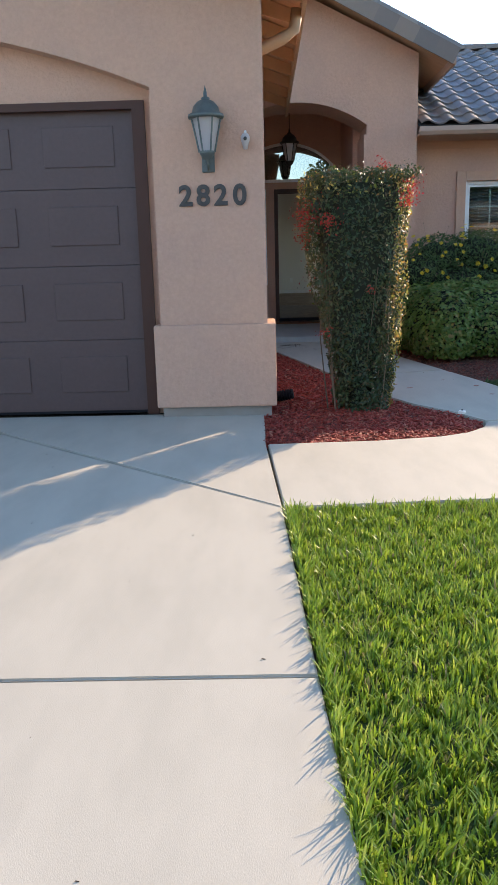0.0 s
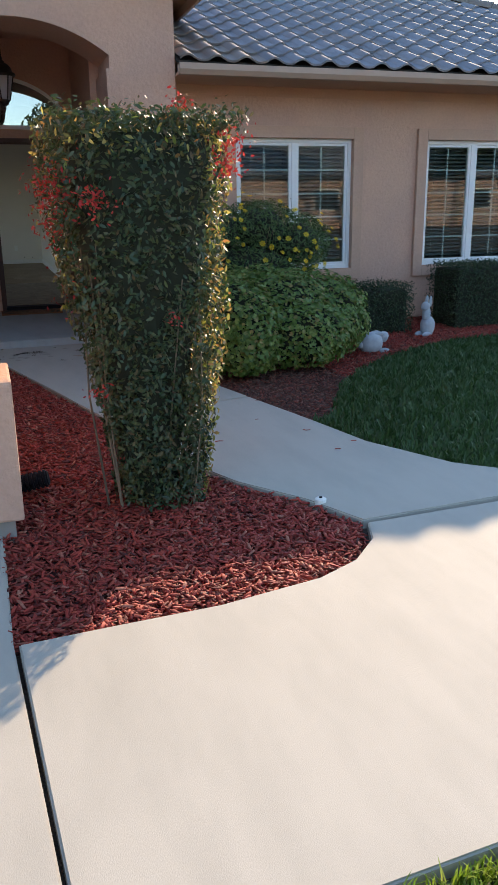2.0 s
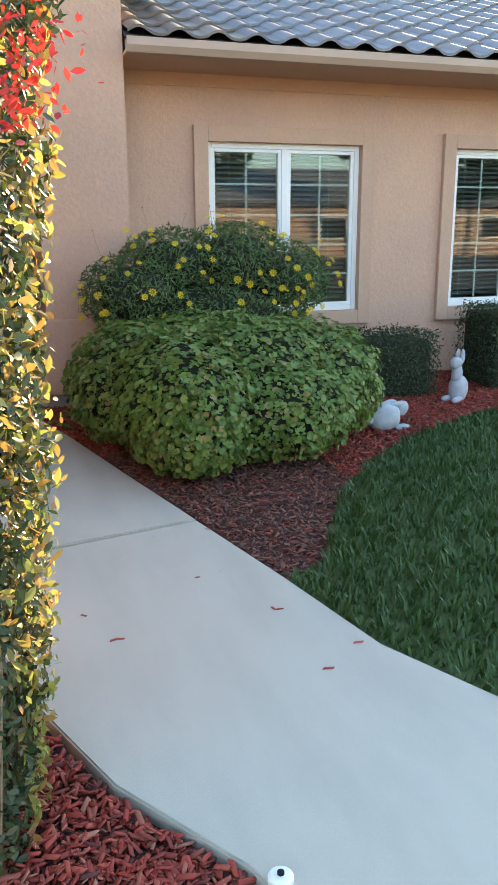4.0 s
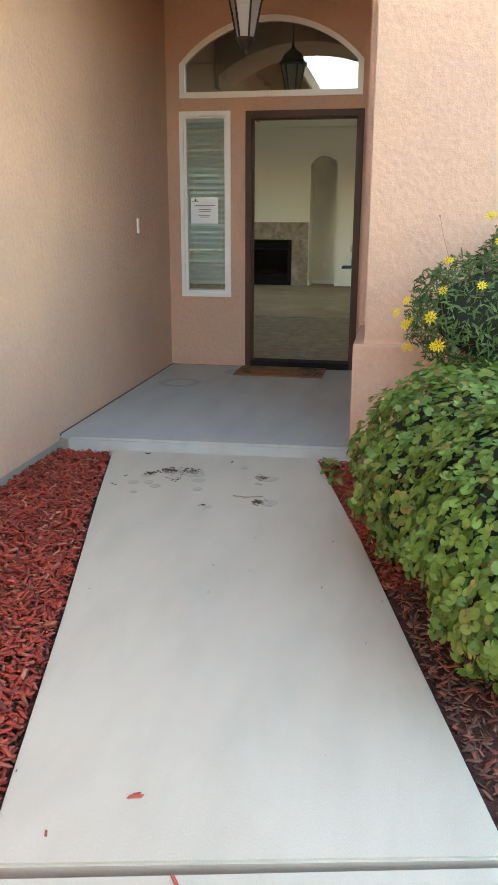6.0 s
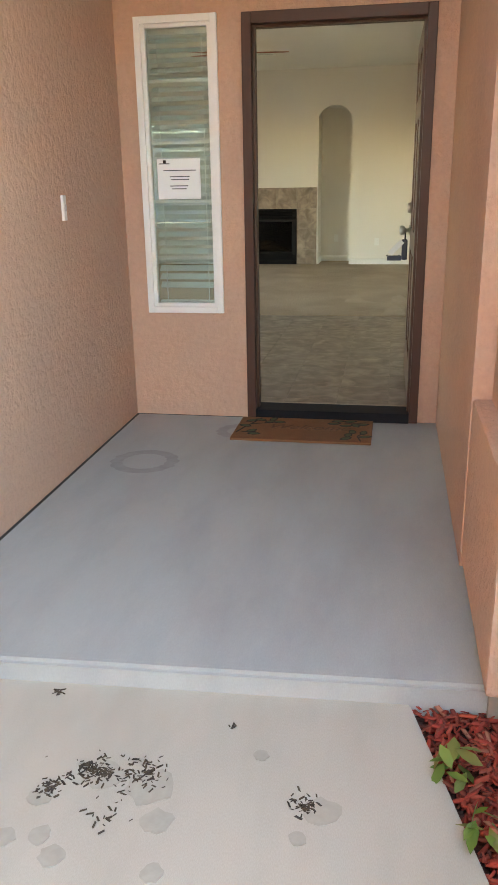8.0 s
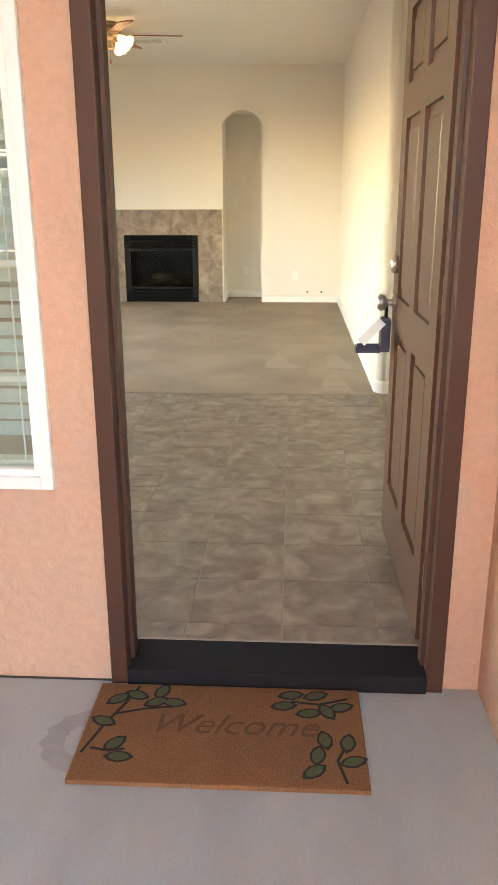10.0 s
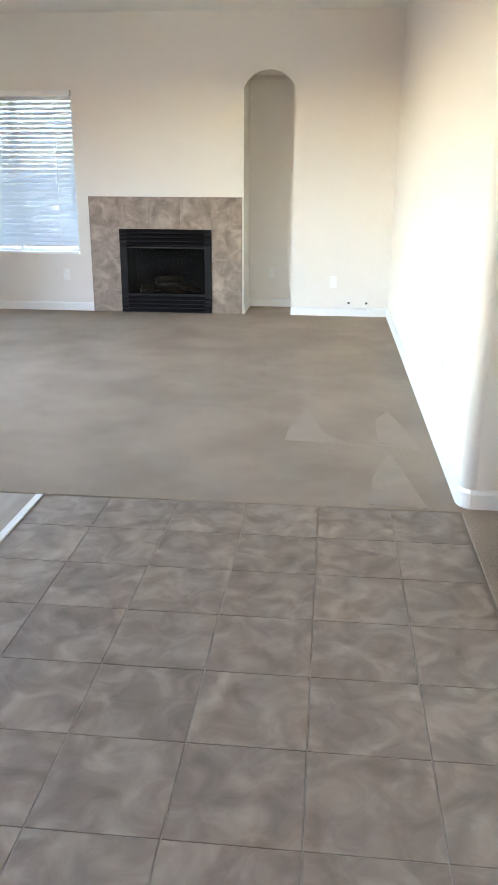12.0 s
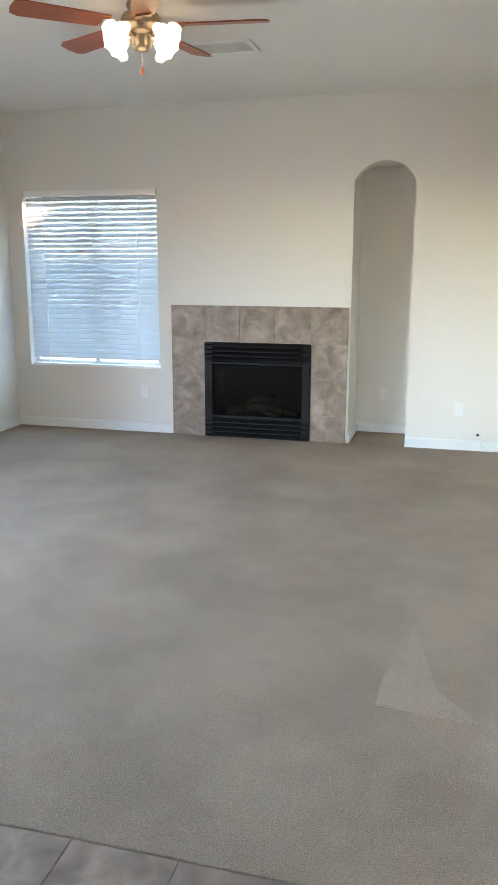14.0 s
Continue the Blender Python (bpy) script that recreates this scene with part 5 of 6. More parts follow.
part("body", lathe([(0.0005, -0.07), (0.014, -0.066), (0.020, -0.04), (0.030, -0.01), (0.032, 0.015), (0.020, 0.035), (0.0005, 0.04)], 14, 0, -0.05), "frosted", sp, smooth=True)
part("lens", lathe([(0.0005, 0.0), (0.013, 0.001), (0.012, 0.01), (0.0005, 0.013)], 14), "black_num", sp)
sp.children[-1].matrix_local = pose(0, -0.078, 0.0, 90, 0, 0)

for ch, x in zip("2820", (-0.755, -0.630, -0.505, -0.370)):
    cu = bpy.data.curves.new("numeral", "FONT")
    cu.body, cu.size, cu.extrude, cu.bevel_depth, cu.align_x = ch, 0.195, 0.005, 0.002, "CENTER"
    cu.offset = 0.004
    o = new("house_numeral", cu)
    o.data.materials.append(M["black_num"])
    o.matrix_world = pose(x, -7.468, 1.535, 90, 0, 0)
    tagged(o, "black metal house numeral " + ch + " on the stucco wall", "house number", "house numerals")

# ---- planting ----
def cloud(n, seed, place):
    """n points and outward normals from a function of numpy random arrays."""
    rng = np.random.default_rng(seed)
    return place(rng, n)


# clipped heavenly-bamboo bush, wider at its top
def bush_shape(rng, n, shell=0.16):
    z = rng.uniform(0, 1, n) ** 0.9
    a = rng.uniform(0, 2 * np.pi, n)
    zz = z * 1.74
    rx = np.interp(zz, [0, 0.15, 0.5, 1.0, 1.5, 1.74], [0.21, 0.225, 0.27, 0.34, 0.40, 0.395])
    ry = rx * 0.92
    k = (np.abs(np.cos(a)) ** 3 + np.abs(np.sin(a)) ** 3) ** (-1 / 3)
    wob = 1 + 0.06 * np.sin(3 * a + 4 * zz) + 0.05 * np.sin(7 * a - 9 * zz)
    d = 1 - shell * rng.uniform(0, 1, n) ** 1.5 * 3
    cx = 0.475 - (zz - 1.5) * 0.045
    p = np.column_stack([cx + rx * k * np.cos(a) * wob * d, -7.20 + ry * k * np.sin(a) * wob * d, zz])
    nm = np.column_stack([np.cos(a), np.sin(a), 0.25 + 0 * a])
    return p, nm


nb = thing("nandina_bush", 0.50, -7.20, -0.03, "tall clipped nandina bush with red berries and bronze tips in bark", "bush")


def under(ob, parent):
    ob.parent = parent
    ob.matrix_parent_inverse = parent.matrix_world.inverted()
    return ob


p, nm = cloud(27000, 21, bush_shape)
rng = np.random.default_rng(22)
keep = rng.uniform(0, 1, len(p)) < np.where((np.sin(p[:, 0] * 23) * np.sin(p[:, 2] * 17 + p[:, 1] * 9) > 0.55), 0.35, 1.0)
under(scatter("crown", p[keep], nm[keep], rng.uniform(0.018, 0.040, keep.sum()), LEAF, LEAF_F, "leaf_nandina", seed=23, tilt=0.7, label="dense small dark green leaves"), nb)
tops = p[:, 2] > 1.66
rr = rng.uniform(-1, 1, (2600, 2))
tp = np.column_stack([0.51 + rr[:, 0] * 0.40, -7.20 + rr[:, 1] * 0.37, 1.72 + rng.normal(0, 0.025, 2600)])
under(scatter("top_growth", tp, np.tile([0, 0, 1.0], (2600, 1)), rng.uniform(0.018, 0.04, 2600), LEAF, LEAF_F, "leaf_nandina", seed=24, tilt=0.8), nb)
# young leaves, thickest on the right, where their colour paints a sunlit rim
sel = (p[:, 0] > 0.72) & (rng.uniform(0, 1, len(p)) < 0.45) | (p[:, 2] > 1.55) & (rng.uniform(0, 1, len(p)) < 0.10) | (p[:, 0] < 0.2) & (rng.uniform(0, 1, len(p)) < 0.06)
under(scatter("young_leaf", p[sel] + nm[sel] * 0.02, nm[sel], rng.uniform(0.02, 0.04, sel.sum()), LEAF, LEAF_F, "leaf_tip_rim", seed=25, tilt=0.8, label="yellow and bronze young leaves, massed right as painted sunlit rim"), nb)
red = []
for cx, cy, cz, k, s in ((-0.15, -7.35, 1.44, 240, 0.05), (0.0, -7.48, 1.40, 110, 0.035), (0.56, -7.47, 1.53, 90, 0.03), (0.60, -7.42, 1.62, 110, 0.04), (0.40, -7.30, 1.78, 70, 0.03), (-0.16, -7.3, 1.30, 80, 0.04), (-0.02, -7.42, 0.62, 30, 0.03), (0.30, -7.50, 0.92, 25, 0.02), (-0.1, -7.3, 1.02, 30, 0.05)):
    red.append(np.array([cx + 0.25, cy - 0.06, cz]) + rng.normal(0, s, (k, 3)))
red = np.concatenate(red)
under(scatter("fruit", red, rng.normal(0, 1, red.shape), rng.uniform(0.012, 0.028, len(red)), LEAF, LEAF_F, "leaf_red", seed=26, label="clusters of red berries and leaves"), nb)
bm = bmesh.new()
rs = random.Random(9)
for k in range(26):
    a = rs.uniform(0, 6.283)
    r0, r1 = rs.uniform(0.08, 0.24), rs.uniform(0.27, 0.34)
    hh = rs.uniform(0.9, 1.7)
    tube(bm, [(0.50 + r0 * math.cos(a), -7.20 + r0 * 0.9 * math.sin(a), -0.03), (0.50 + (r0 + 0.06) * math.cos(a), -7.20 + (r0 + 0.06) * math.sin(a), hh * 0.4), (0.50 + r1 * math.cos(a + 0.1), -7.20 + r1 * math.sin(a + 0.1) * 0.93, hh)], rs.uniform(0.004, 0.008), 5, 0.5)
under(part("cane", bm, "stem", None, "bare brown canes"), nb)
# solid dark core, added so gaps between leaves look shaded
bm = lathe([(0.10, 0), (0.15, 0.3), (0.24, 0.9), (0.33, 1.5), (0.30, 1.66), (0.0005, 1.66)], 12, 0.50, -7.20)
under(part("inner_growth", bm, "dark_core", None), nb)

# geranium mound beside the walk
ger = thing("geranium_bush", 2.2, -3.9, -0.03, "broad mound of bright green round-leaved geranium beside the concrete walk", "bush")
GC = [(1.78, -4.35, 0.36, 0.42, 0.62, 0.44), (1.60, -3.75, 0.36, 0.46, 0.55, 0.43), (1.80, -3.30, 0.32, 0.40, 0.42, 0.38), (2.05, -3.45, 0.40, 0.60, 0.5, 0.40), (2.25, -4.05, 0.38, 0.60, 0.60, 0.46), (2.72, -3.9, 0.36, 0.52, 0.55, 0.42), (1.75, -4.62, 0.26, 0.30, 0.34, 0.30), (2.35, -4.45, 0.28, 0.50, 0.36, 0.32), (1.9, -4.1, 0.45, 0.4, 0.4, 0.36)]


def mound(rng, n, blobs, shell=0.12, zmin=0.0):
    out_p, out_n = [], []
    area = np.array([b[3] * b[4] + b[5] * (b[3] + b[4]) for b in blobs])
    for b, k in zip(blobs, (n * 1.6 * area / area.sum()).astype(int)):
        d = rng.normal(0, 1, (k, 3))
        d /= np.linalg.norm(d, axis=1, keepdims=True)
        c, r = np.array(b[:3]), np.array(b[3:])
        wob = 1 + 0.07 * np.sin(d[:, 0] * 9 + b[0] * 7) * np.sin(d[:, 2] * 8 + d[:, 1] * 6) + 0.06 * np.sin(d[:, 0] * 19 + b[1] * 5) * np.sin(d[:, 2] * 17 + d[:, 1] * 21)
        q = c + d * r * (wob * (1 - shell * rng.uniform(0, 1, k) ** 2))[:, None]
        ok = q[:, 2] > zmin
        for o in blobs:
            if o is not b:
                ok &= (((q - np.array(o[:3])) / (np.array(o[3:]) * 0.88)) ** 2).sum(1) > 1
        out_p.append(q[ok]), out_n.append((d / r)[ok] / np.linalg.norm(d / r, axis=1)[ok][:, None])
    return np.concatenate(out_p), np.concatenate(out_n)


# dark solid blobs added inside a mound; their colour supplies its inner shade
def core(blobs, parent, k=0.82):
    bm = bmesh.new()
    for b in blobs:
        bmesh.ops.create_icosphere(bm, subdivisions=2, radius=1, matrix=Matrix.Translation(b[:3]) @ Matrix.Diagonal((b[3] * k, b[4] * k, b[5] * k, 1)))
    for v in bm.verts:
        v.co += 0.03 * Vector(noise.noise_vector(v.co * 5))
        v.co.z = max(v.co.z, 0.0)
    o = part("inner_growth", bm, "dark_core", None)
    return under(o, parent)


ROUND = [(0, 0, 0.0)] + [(0.5 * (1 + 0.10 * math.cos(5 * a)) * math.cos(a), 0.5 * (1 + 0.10 * math.cos(5 * a)) * math.sin(a), 0.10 + 0.05 * math.cos(5 * a)) for a in [0.35 + k * (5.6 / 9) for k in range(10)]]
ROUND_F = [(0, k, k + 1) for k in range(1, 10)]
rngg = np.random.default_rng(31)
gp, gn = mound(rngg, 30000, GC, 0.20, 0.03)
gn[:, 2] += 0.5
front_ = np.argsort((gp[:, 0] - 1.3) ** 2 + (gp[:, 1] + 4.7) ** 2 * 0.5 + (gp[:, 2] - 0.5) ** 2)
single, many = front_[:300], front_[300:]
core(GC, ger)
under(scatter("foliage", gp[many], gn[many], rngg.uniform(0.020, 0.044, len(many)), ROUND, ROUND_F, "leaf_ger", seed=32, tilt=0.42, label="round scalloped green leaves"), ger)
bm = bmesh.new()
vs = [bm.verts.new(v) for v in ROUND]
for f_ in ROUND_F:
    bm.faces.new([vs[i] for i in f_])
me_leaf = bpy.data.meshes.new("leaf")
bm.to_mesh(me_leaf), bm.free()
me_leaf.materials.append(M["leaf_ger_part"])
inv = ger.matrix_world.inverted()
for i in single:
    nn = Vector(gn[i]) + Vector(rngg.normal(0, 0.35, 3))
    o = new("leaf", me_leaf)
    o.parent = ger
    s = rngg.uniform(0.026, 0.044)
    o.matrix_local = inv @ Matrix.Translation(gp[i] + gn[i] * 0.006) @ nn.to_track_quat("Z", "Y").to_matrix().to_4x4() @ Matrix.Rotation(rngg.uniform(0, 6.28), 4, "Z") @ Matrix.Scale(s, 4)
bm = bmesh.new()
for k in range(60):
    i = rngg.integers(0, len(gp))
    q = gp[i]
    b_ = Vector((1.4 + (q[0] - 1.4) * 0.5, q[1] * 0.6 - 1.6, 0.05))
    tube(bm, [tuple(q - gn[i] * 0.18 - np.array([0, 0, 0.1])), tuple(q - gn[i] * 0.02)], 0.004, 5, 0.6)
under(part("stem", bm, "stem", None), ger)

# yellow daisy bush behind it
yb = thing("daisy_bush", 2.3, -2.95, -0.03, "grey-green daisy bush with scattered yellow flowers against the stucco wall", "bush")
YC = [(1.75, -3.0, 0.90, 0.42, 0.34, 0.30), (2.05, -2.85, 1.10, 0.42, 0.34, 0.28), (2.55, -2.85, 1.12, 0.42, 0.38, 0.30), (2.90, -2.85, 0.98, 0.42, 0.38, 0.32), (2.35, -2.95, 0.75, 0.75, 0.36, 0.32), (2.4, -2.8, 0.4, 0.6, 0.3, 0.5)]
yp, yn = mound(rngg, 22000, YC, 0.22, 0.1)
yn[:, 2] += 0.3
core(YC, yb, 0.7)
under(scatter("foliage", yp, yn, rngg.uniform(0.03, 0.06, len(yp)), [(-0.5, 0, 0), (-0.1, 0.10, 0.02), (-0.1, -0.10, 0.02), (0.5, 0, 0.05), (0.2, 0.10, 0.05), (0.2, -0.10, 0.05)], LEAF_F, "leaf_dark", seed=33, tilt=0.8, label="fine feathery grey-green leaves"), yb)
# sprays with bare seed heads
bm = bmesh.new()
for k in range(70):
    i = rngg.integers(0, len(yp))
    q, d = yp[i], yn[i]
    L = rngg.uniform(0.06, 0.16)
    e = q + d * L + np.array([0, 0, L * 0.3])
    tube(bm, [tuple(q), tuple((q + e) / 2 + rngg.normal(0, 0.01, 3)), tuple(e)], 0.0018, 4, 0.7)
    bmesh.ops.create_icosphere(bm, subdivisions=1, radius=0.006, matrix=Matrix.Translation(tuple(e)))
under(part("seed_stalk", bm, "stem", None, "thin stalks with dark seed heads"), yb)
fl = bmesh.new()
for k in range(9):
    a = 2 * math.pi * k / 9
    c, s_ = math.cos(a), math.sin(a)
    v = [fl.verts.new((0.006 * c, 0.006 * s_, 0.0)), fl.verts.new((0.020 * c - 0.006 * s_, 0.020 * s_ + 0.006 * c, 0.004)), fl.verts.new((0.034 * c, 0.034 * s_, 0.002)), fl.verts.new((0.020 * c + 0.006 * s_, 0.020 * s_ - 0.006 * c, 0.004))]
    fl.faces.new(v)
bmesh.ops.create_icosphere(fl, subdivisions=1, radius=0.008)
me_fl = bpy.data.meshes.new("flower")
fl.to_mesh(me_fl), fl.free()
me_fl.materials.append(M["petal"])
inv = yb.matrix_world.inverted()
cand = [i for i in range(len(yp)) if yn[i][1] < 0.15 and yp[i][2] > 0.72]
for k in range(80):
    i = cand[rngg.integers(0, len(cand))]
    o = new("flower", me_fl)
    o.parent = yb
    o.matrix_local = inv @ Matrix.Translation(yp[i] + yn[i] * rngg.uniform(0.03, 0.1)) @ (Vector(yn[i]) + Vector((0, -0.6, 0.3))).to_track_quat("Z", "Y").to_matrix().to_4x4() @ Matrix.Scale(rngg.uniform(0.7, 1.05), 4)


def box_hedge(name, x0, x1, y0, y1, h, seed, label):
    hd = thing(name, (x0 + x1) / 2, (y0 + y1) / 2, -0.03, label, "hedge", "clipped hedges")
    rg = np.random.default_rng(seed)
    n = int(5200 * (x1 - x0) * (h + (y1 - y0)))
    u, v = rg.uniform(0, 1, n), rg.uniform(0, 1, n)
    face = rg.choice(4, n, p=[0.4, 0.35, 0.12, 0.13])
    X = np.where(face == 2, x0, np.where(face == 3, x1, x0 + (x1 - x0) * u))
    Y = np.where(face == 0, y0, y0 + (y1 - y0) * rg.uniform(0, 1, n))
    Z = np.where(face == 1, h, h * v)
    p_ = np.column_stack([X, Y, Z]) + rg.normal(0, 0.02, (n, 3))
    nm_ = np.array([(0, -1, 0), (0, 0, 1), (-1, 0, 0), (1, 0, 0)], float)[face]
    under(scatter("foliage", p_, nm_, rg.uniform(0.02, 0.035, n), LEAF, LEAF_F, "leaf_box", seed=seed, tilt=0.7), hd)
    # dark box added behind the leaves as the hedge's painted inner shade
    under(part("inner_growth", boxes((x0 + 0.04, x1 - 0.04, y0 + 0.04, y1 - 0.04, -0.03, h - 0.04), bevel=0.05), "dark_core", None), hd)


box_hedge("box_hedge", 3.42, 4.28, -3.05, -2.55, 0.50, 41, "low dark clipped hedge under the front window beside red bark")
box_hedge("box_hedge", 4.85, 6.6, -3.0, -2.4, 0.68, 42, "taller dark clipped hedge under the second front window")

# small weeds by the walk
rw = np.random.default_rng(50)
for x, y, s in ((0.97, -2.75, 1.0), (1.02, -2.95, 0.8), (1.14, -3.28, 1.1), (1.35, -2.75, 1.2), (1.5, -2.9, 1.3), (1.38, -3.05, 1.0), (1.6, -2.72, 1.1), (1.46, -3.2, 1.0)):
    wd_ = thing("weed", x, y, -0.03, "small green weed seedling growing in the red bark", "weed", "weeds in the bark")
    n = 12
    a = rw.uniform(0, 6.28, n)
    pts = np.column_stack([x + 0.035 * s * np.cos(a), y + 0.035 * s * np.sin(a), 0.0 + rw.uniform(0.0, 0.09, n) * s])
    under(scatter("foliage", pts, np.column_stack([np.cos(a) * 0.5, np.sin(a) * 0.5, np.ones(n)]), rw.uniform(0.05, 0.09, n) * s, LEAF, LEAF_F, "leaf_ger", seed=int(x * 100), tilt=0.4, kind=""), wd_)

# bits on the concrete
rd = np.random.default_rng(60)


def specks(name, pts, size, material, label, category, seed):
    c = np.column_stack([pts, np.full(len(pts), 0.001)])
    o = scatter(name, c, np.tile([0, 0, 1.0], (len(c), 1)), size * 1.1, CHIP, CHIP_F, material, label=label, seed=seed, tilt=0.2)
    return tagged(o, category=category)


chipat = [(0.57, -5.49), (0.73, -5.34), (0.89, -5.56), (0.6, -5.84), (0.97, -6.21), (0.81, -6.23), (1.05, -6.42), (0.75, -6.45), (1.44, -6.02), (1.61, -5.52), (1.64, -6.37), (1.66, -6.38), (1.83, -6.69), (1.67, -6.81), (1.07, -6.42), (0.73, -5.33)]
bm = bmesh.new()
cv = [bm.verts.new(v) for v in CHIP]
for f_ in CHIP_F:
    bm.faces.new([cv[i] for i in f_])
me_c = bpy.data.meshes.new("bark_chip")
bm.to_mesh(me_c), bm.free()
me_c.materials.append(M["chip_single"])
for i, (x, y) in enumerate(chipat):
    o = new("bark_chip", me_c)
    o.matrix_world = pose(x, y, 0.001, 0, 0, rd.uniform(0, 360)) @ Matrix.Scale(rd.uniform(0.022, 0.042), 4)
    tagged(o, "loose red bark chip lying on the pale concrete walk", "bark chip", "loose bark chips")
for x, y, r, n in ((0.01, -2.94, 0.03, 40), (0.10, -2.87, 0.05, 110), (0.22, -2.86, 0.05, 90), (0.63, -2.90, 0.03, 50), (0.67, -3.27, 0.03, 80), (0.41, -3.36, 0.012, 14), (0.41, -2.65, 0.010, 8), (-0.12, -2.58, 0.014, 16), (-0.1, -3.0, 0.014, 5), (0.18, -3.0, 0.05, 18), (-0.12, -3.15, 0.02, 6)):
    pts = np.array([x, y]) + rd.normal(0, r * 0.55, (n, 2))
    specks("dirt_clump", pts, rd.uniform(0.008, 0.02, n), "debris", "crumbled dark dirt on the concrete walk by the porch", "dirt", int(100 * abs(x) + n))
pts = fill(WALK_L[0:5] + WALK_R[4:0:-1], 9, 61)
rq = random.Random(15)
bm = bmesh.new()
for k, (x, y, r_) in enumerate([(0.13, -2.88, 0.05), (0.25, -2.90, 0.06), (0.30, -3.0, 0.04), (0.67, -2.91, 0.045), (0.72, -3.27, 0.05), (0.44, -3.38, 0.022), (0.0, -2.97, 0.03), (0.05, -3.08, 0.028), (0.10, -3.13, 0.03), (-0.03, -3.1, 0.03), (0.50, -2.75, 0.02), (0.02, -3.24, 0.02), (0.33, -3.14, 0.025), (0.62, -3.0, 0.02)]):
    pts_ = [(x + r_ * rq.uniform(0.75, 1.15) * math.cos(a * 0.449), y + r_ * rq.uniform(0.75, 1.15) * math.sin(a * 0.449)) for a in range(14)]
    prism(pts_, 0.0, 0.0012 + 0.0001 * k, bm=bm)
ob = finish("dirt_stain", bm, "dirt_spot", kind="stuff")
specks("grit", pts, rd.uniform(0.004, 0.012, len(pts)), "debris", "scattered dark grit on the walk", "grit", 62)
pts = fill([(-3, -12.4), (-0.1, -12.4), (-0.2, -8.5), (-3, -7.6)], 4, 63)
specks("grit", pts, rd.uniform(0.005, 0.014, len(pts)), "debris", "scattered dark grit on the driveway", "grit", 64)
tw = thing("twig", 0.60, -3.22, 0.002, "thin forked dry twig on the concrete walk", "twig")
part("stick", tube(bmesh.new(), [(-0.07, 0.005, 0.003), (0.0, -0.01, 0.005), (0.08, 0.02, 0.004)], 0.0022, 5), "stem", tw)
part("fork", tube(bmesh.new(), [(0.0, -0.01, 0.004), (-0.01, -0.03, 0.004)], 0.0016, 5), "stem", tw)
sk = thing("sprinkler_head", 1.24, -7.56, -0.02, "small pale pop-up sprinkler head at the edge of the bark bed", "sprinkler")
part("cap", lathe([(0.028, 0.0), (0.028, 0.035), (0.022, 0.04), (0.0005, 0.041)], 16), "plastic_white", sk)
part("nozzle", lathe([(0.008, 0.04), (0.008, 0.046), (0.0005, 0.047)], 10), "rubber", sk)
dp = thing("drain_pipe_end", -0.12, -6.9, -0.01, "black corrugated drain pipe end lying in the red bark", "pipe")
prof = []
for k in range(10):
    prof += [(0.045, k * 0.022), (0.045, k * 0.022 + 0.011), (0.038, k * 0.022 + 0.013), (0.038, k * 0.022 + 0.02)]
o = part("hose", lathe(prof, 16), "rubber", dp)
o.matrix_local = pose(-0.08, 0, 0.035, 0, 80, -8)


# rabbits of cast stone
def rabbit(x, y, rz, up, label):
    bm = bmesh.new()

    def ball(c, r):
        bmesh.ops.create_icosphere(bm, subdivisions=3, radius=1, matrix=Matrix.Translation(c) @ Matrix.Diagonal((*r, 1)))

    if up:
        ball((0, 0, 0.11), (0.085, 0.075, 0.12)), ball((0.03, 0, 0.24), (0.05, 0.045, 0.09)), ball((0.05, 0, 0.33), (0.06, 0.045, 0.05))
        for s in (-1, 1):
            ball((0.0, s * 0.025, 0.38), (0.022, 0.014, 0.06)), ball((0.07, s * 0.05, 0.03), (0.07, 0.03, 0.03))
    else:
        ball((-0.02, 0, 0.10), (0.13, 0.085, 0.11)), ball((0.12, 0, 0.15), (0.06, 0.05, 0.055))
        for s in (-1, 1):
            ball((0.05, s * 0.03, 0.19), (0.065, 0.016, 0.022)), ball((0.10, s * 0.055, 0.025), (0.06, 0.025, 0.025))
        ball((-0.15, 0, 0.09), (0.035, 0.035, 0.035))
    for v in bm.verts:
        v.co += 0.006 * Vector(noise.noise_vector(v.co * 18))
        v.co.z = max(0, v.co.z)
    me = bpy.data.meshes.new("rabbit_statue")
    bm.to_mesh(me), bm.free()
    for p_ in me.polygons:
        p_.use_smooth = True
    me.materials.append(M["statue"])
    o = new("rabbit_statue", me)
    o.matrix_world = pose(x, y, -0.03, 0, 0, rz)
    tagged(o, label, "statue", "garden rabbits")


rabbit(3.33, -3.97, 10, False, "crouching pale stone garden rabbit on the red bark by the lawn")
rabbit(4.34, -3.28, 200, True, "upright pale stone garden rabbit on the red bark before the hedge")

# ring stains left by pots on the porch slab
for x, y, r in ((-0.40, -0.83, 0.17), (-0.02, -0.28, 0.13)):
    bm = bmesh.new()
    n = 40
    a_ = [bm.verts.new((x + (r - 0.06 + 0.008 * math.sin(3 * k)) * math.cos(6.283 * k / n), y + (r - 0.06) * math.sin(6.283 * k / n), 0.0706)) for k in range(n)]
    b_ = [bm.verts.new((x + (r + 0.01 * math.sin(2.2 * k)) * math.cos(6.283 * k / n), y + r * math.sin(6.283 * k / n), 0.0706)) for k in range(n)]
    for k in range(n):
        bm.faces.new((a_[k], a_[(k + 1) % n], b_[(k + 1) % n], b_[k]))
    o = finish("pot_stain", bm, "stain", kind="structure")

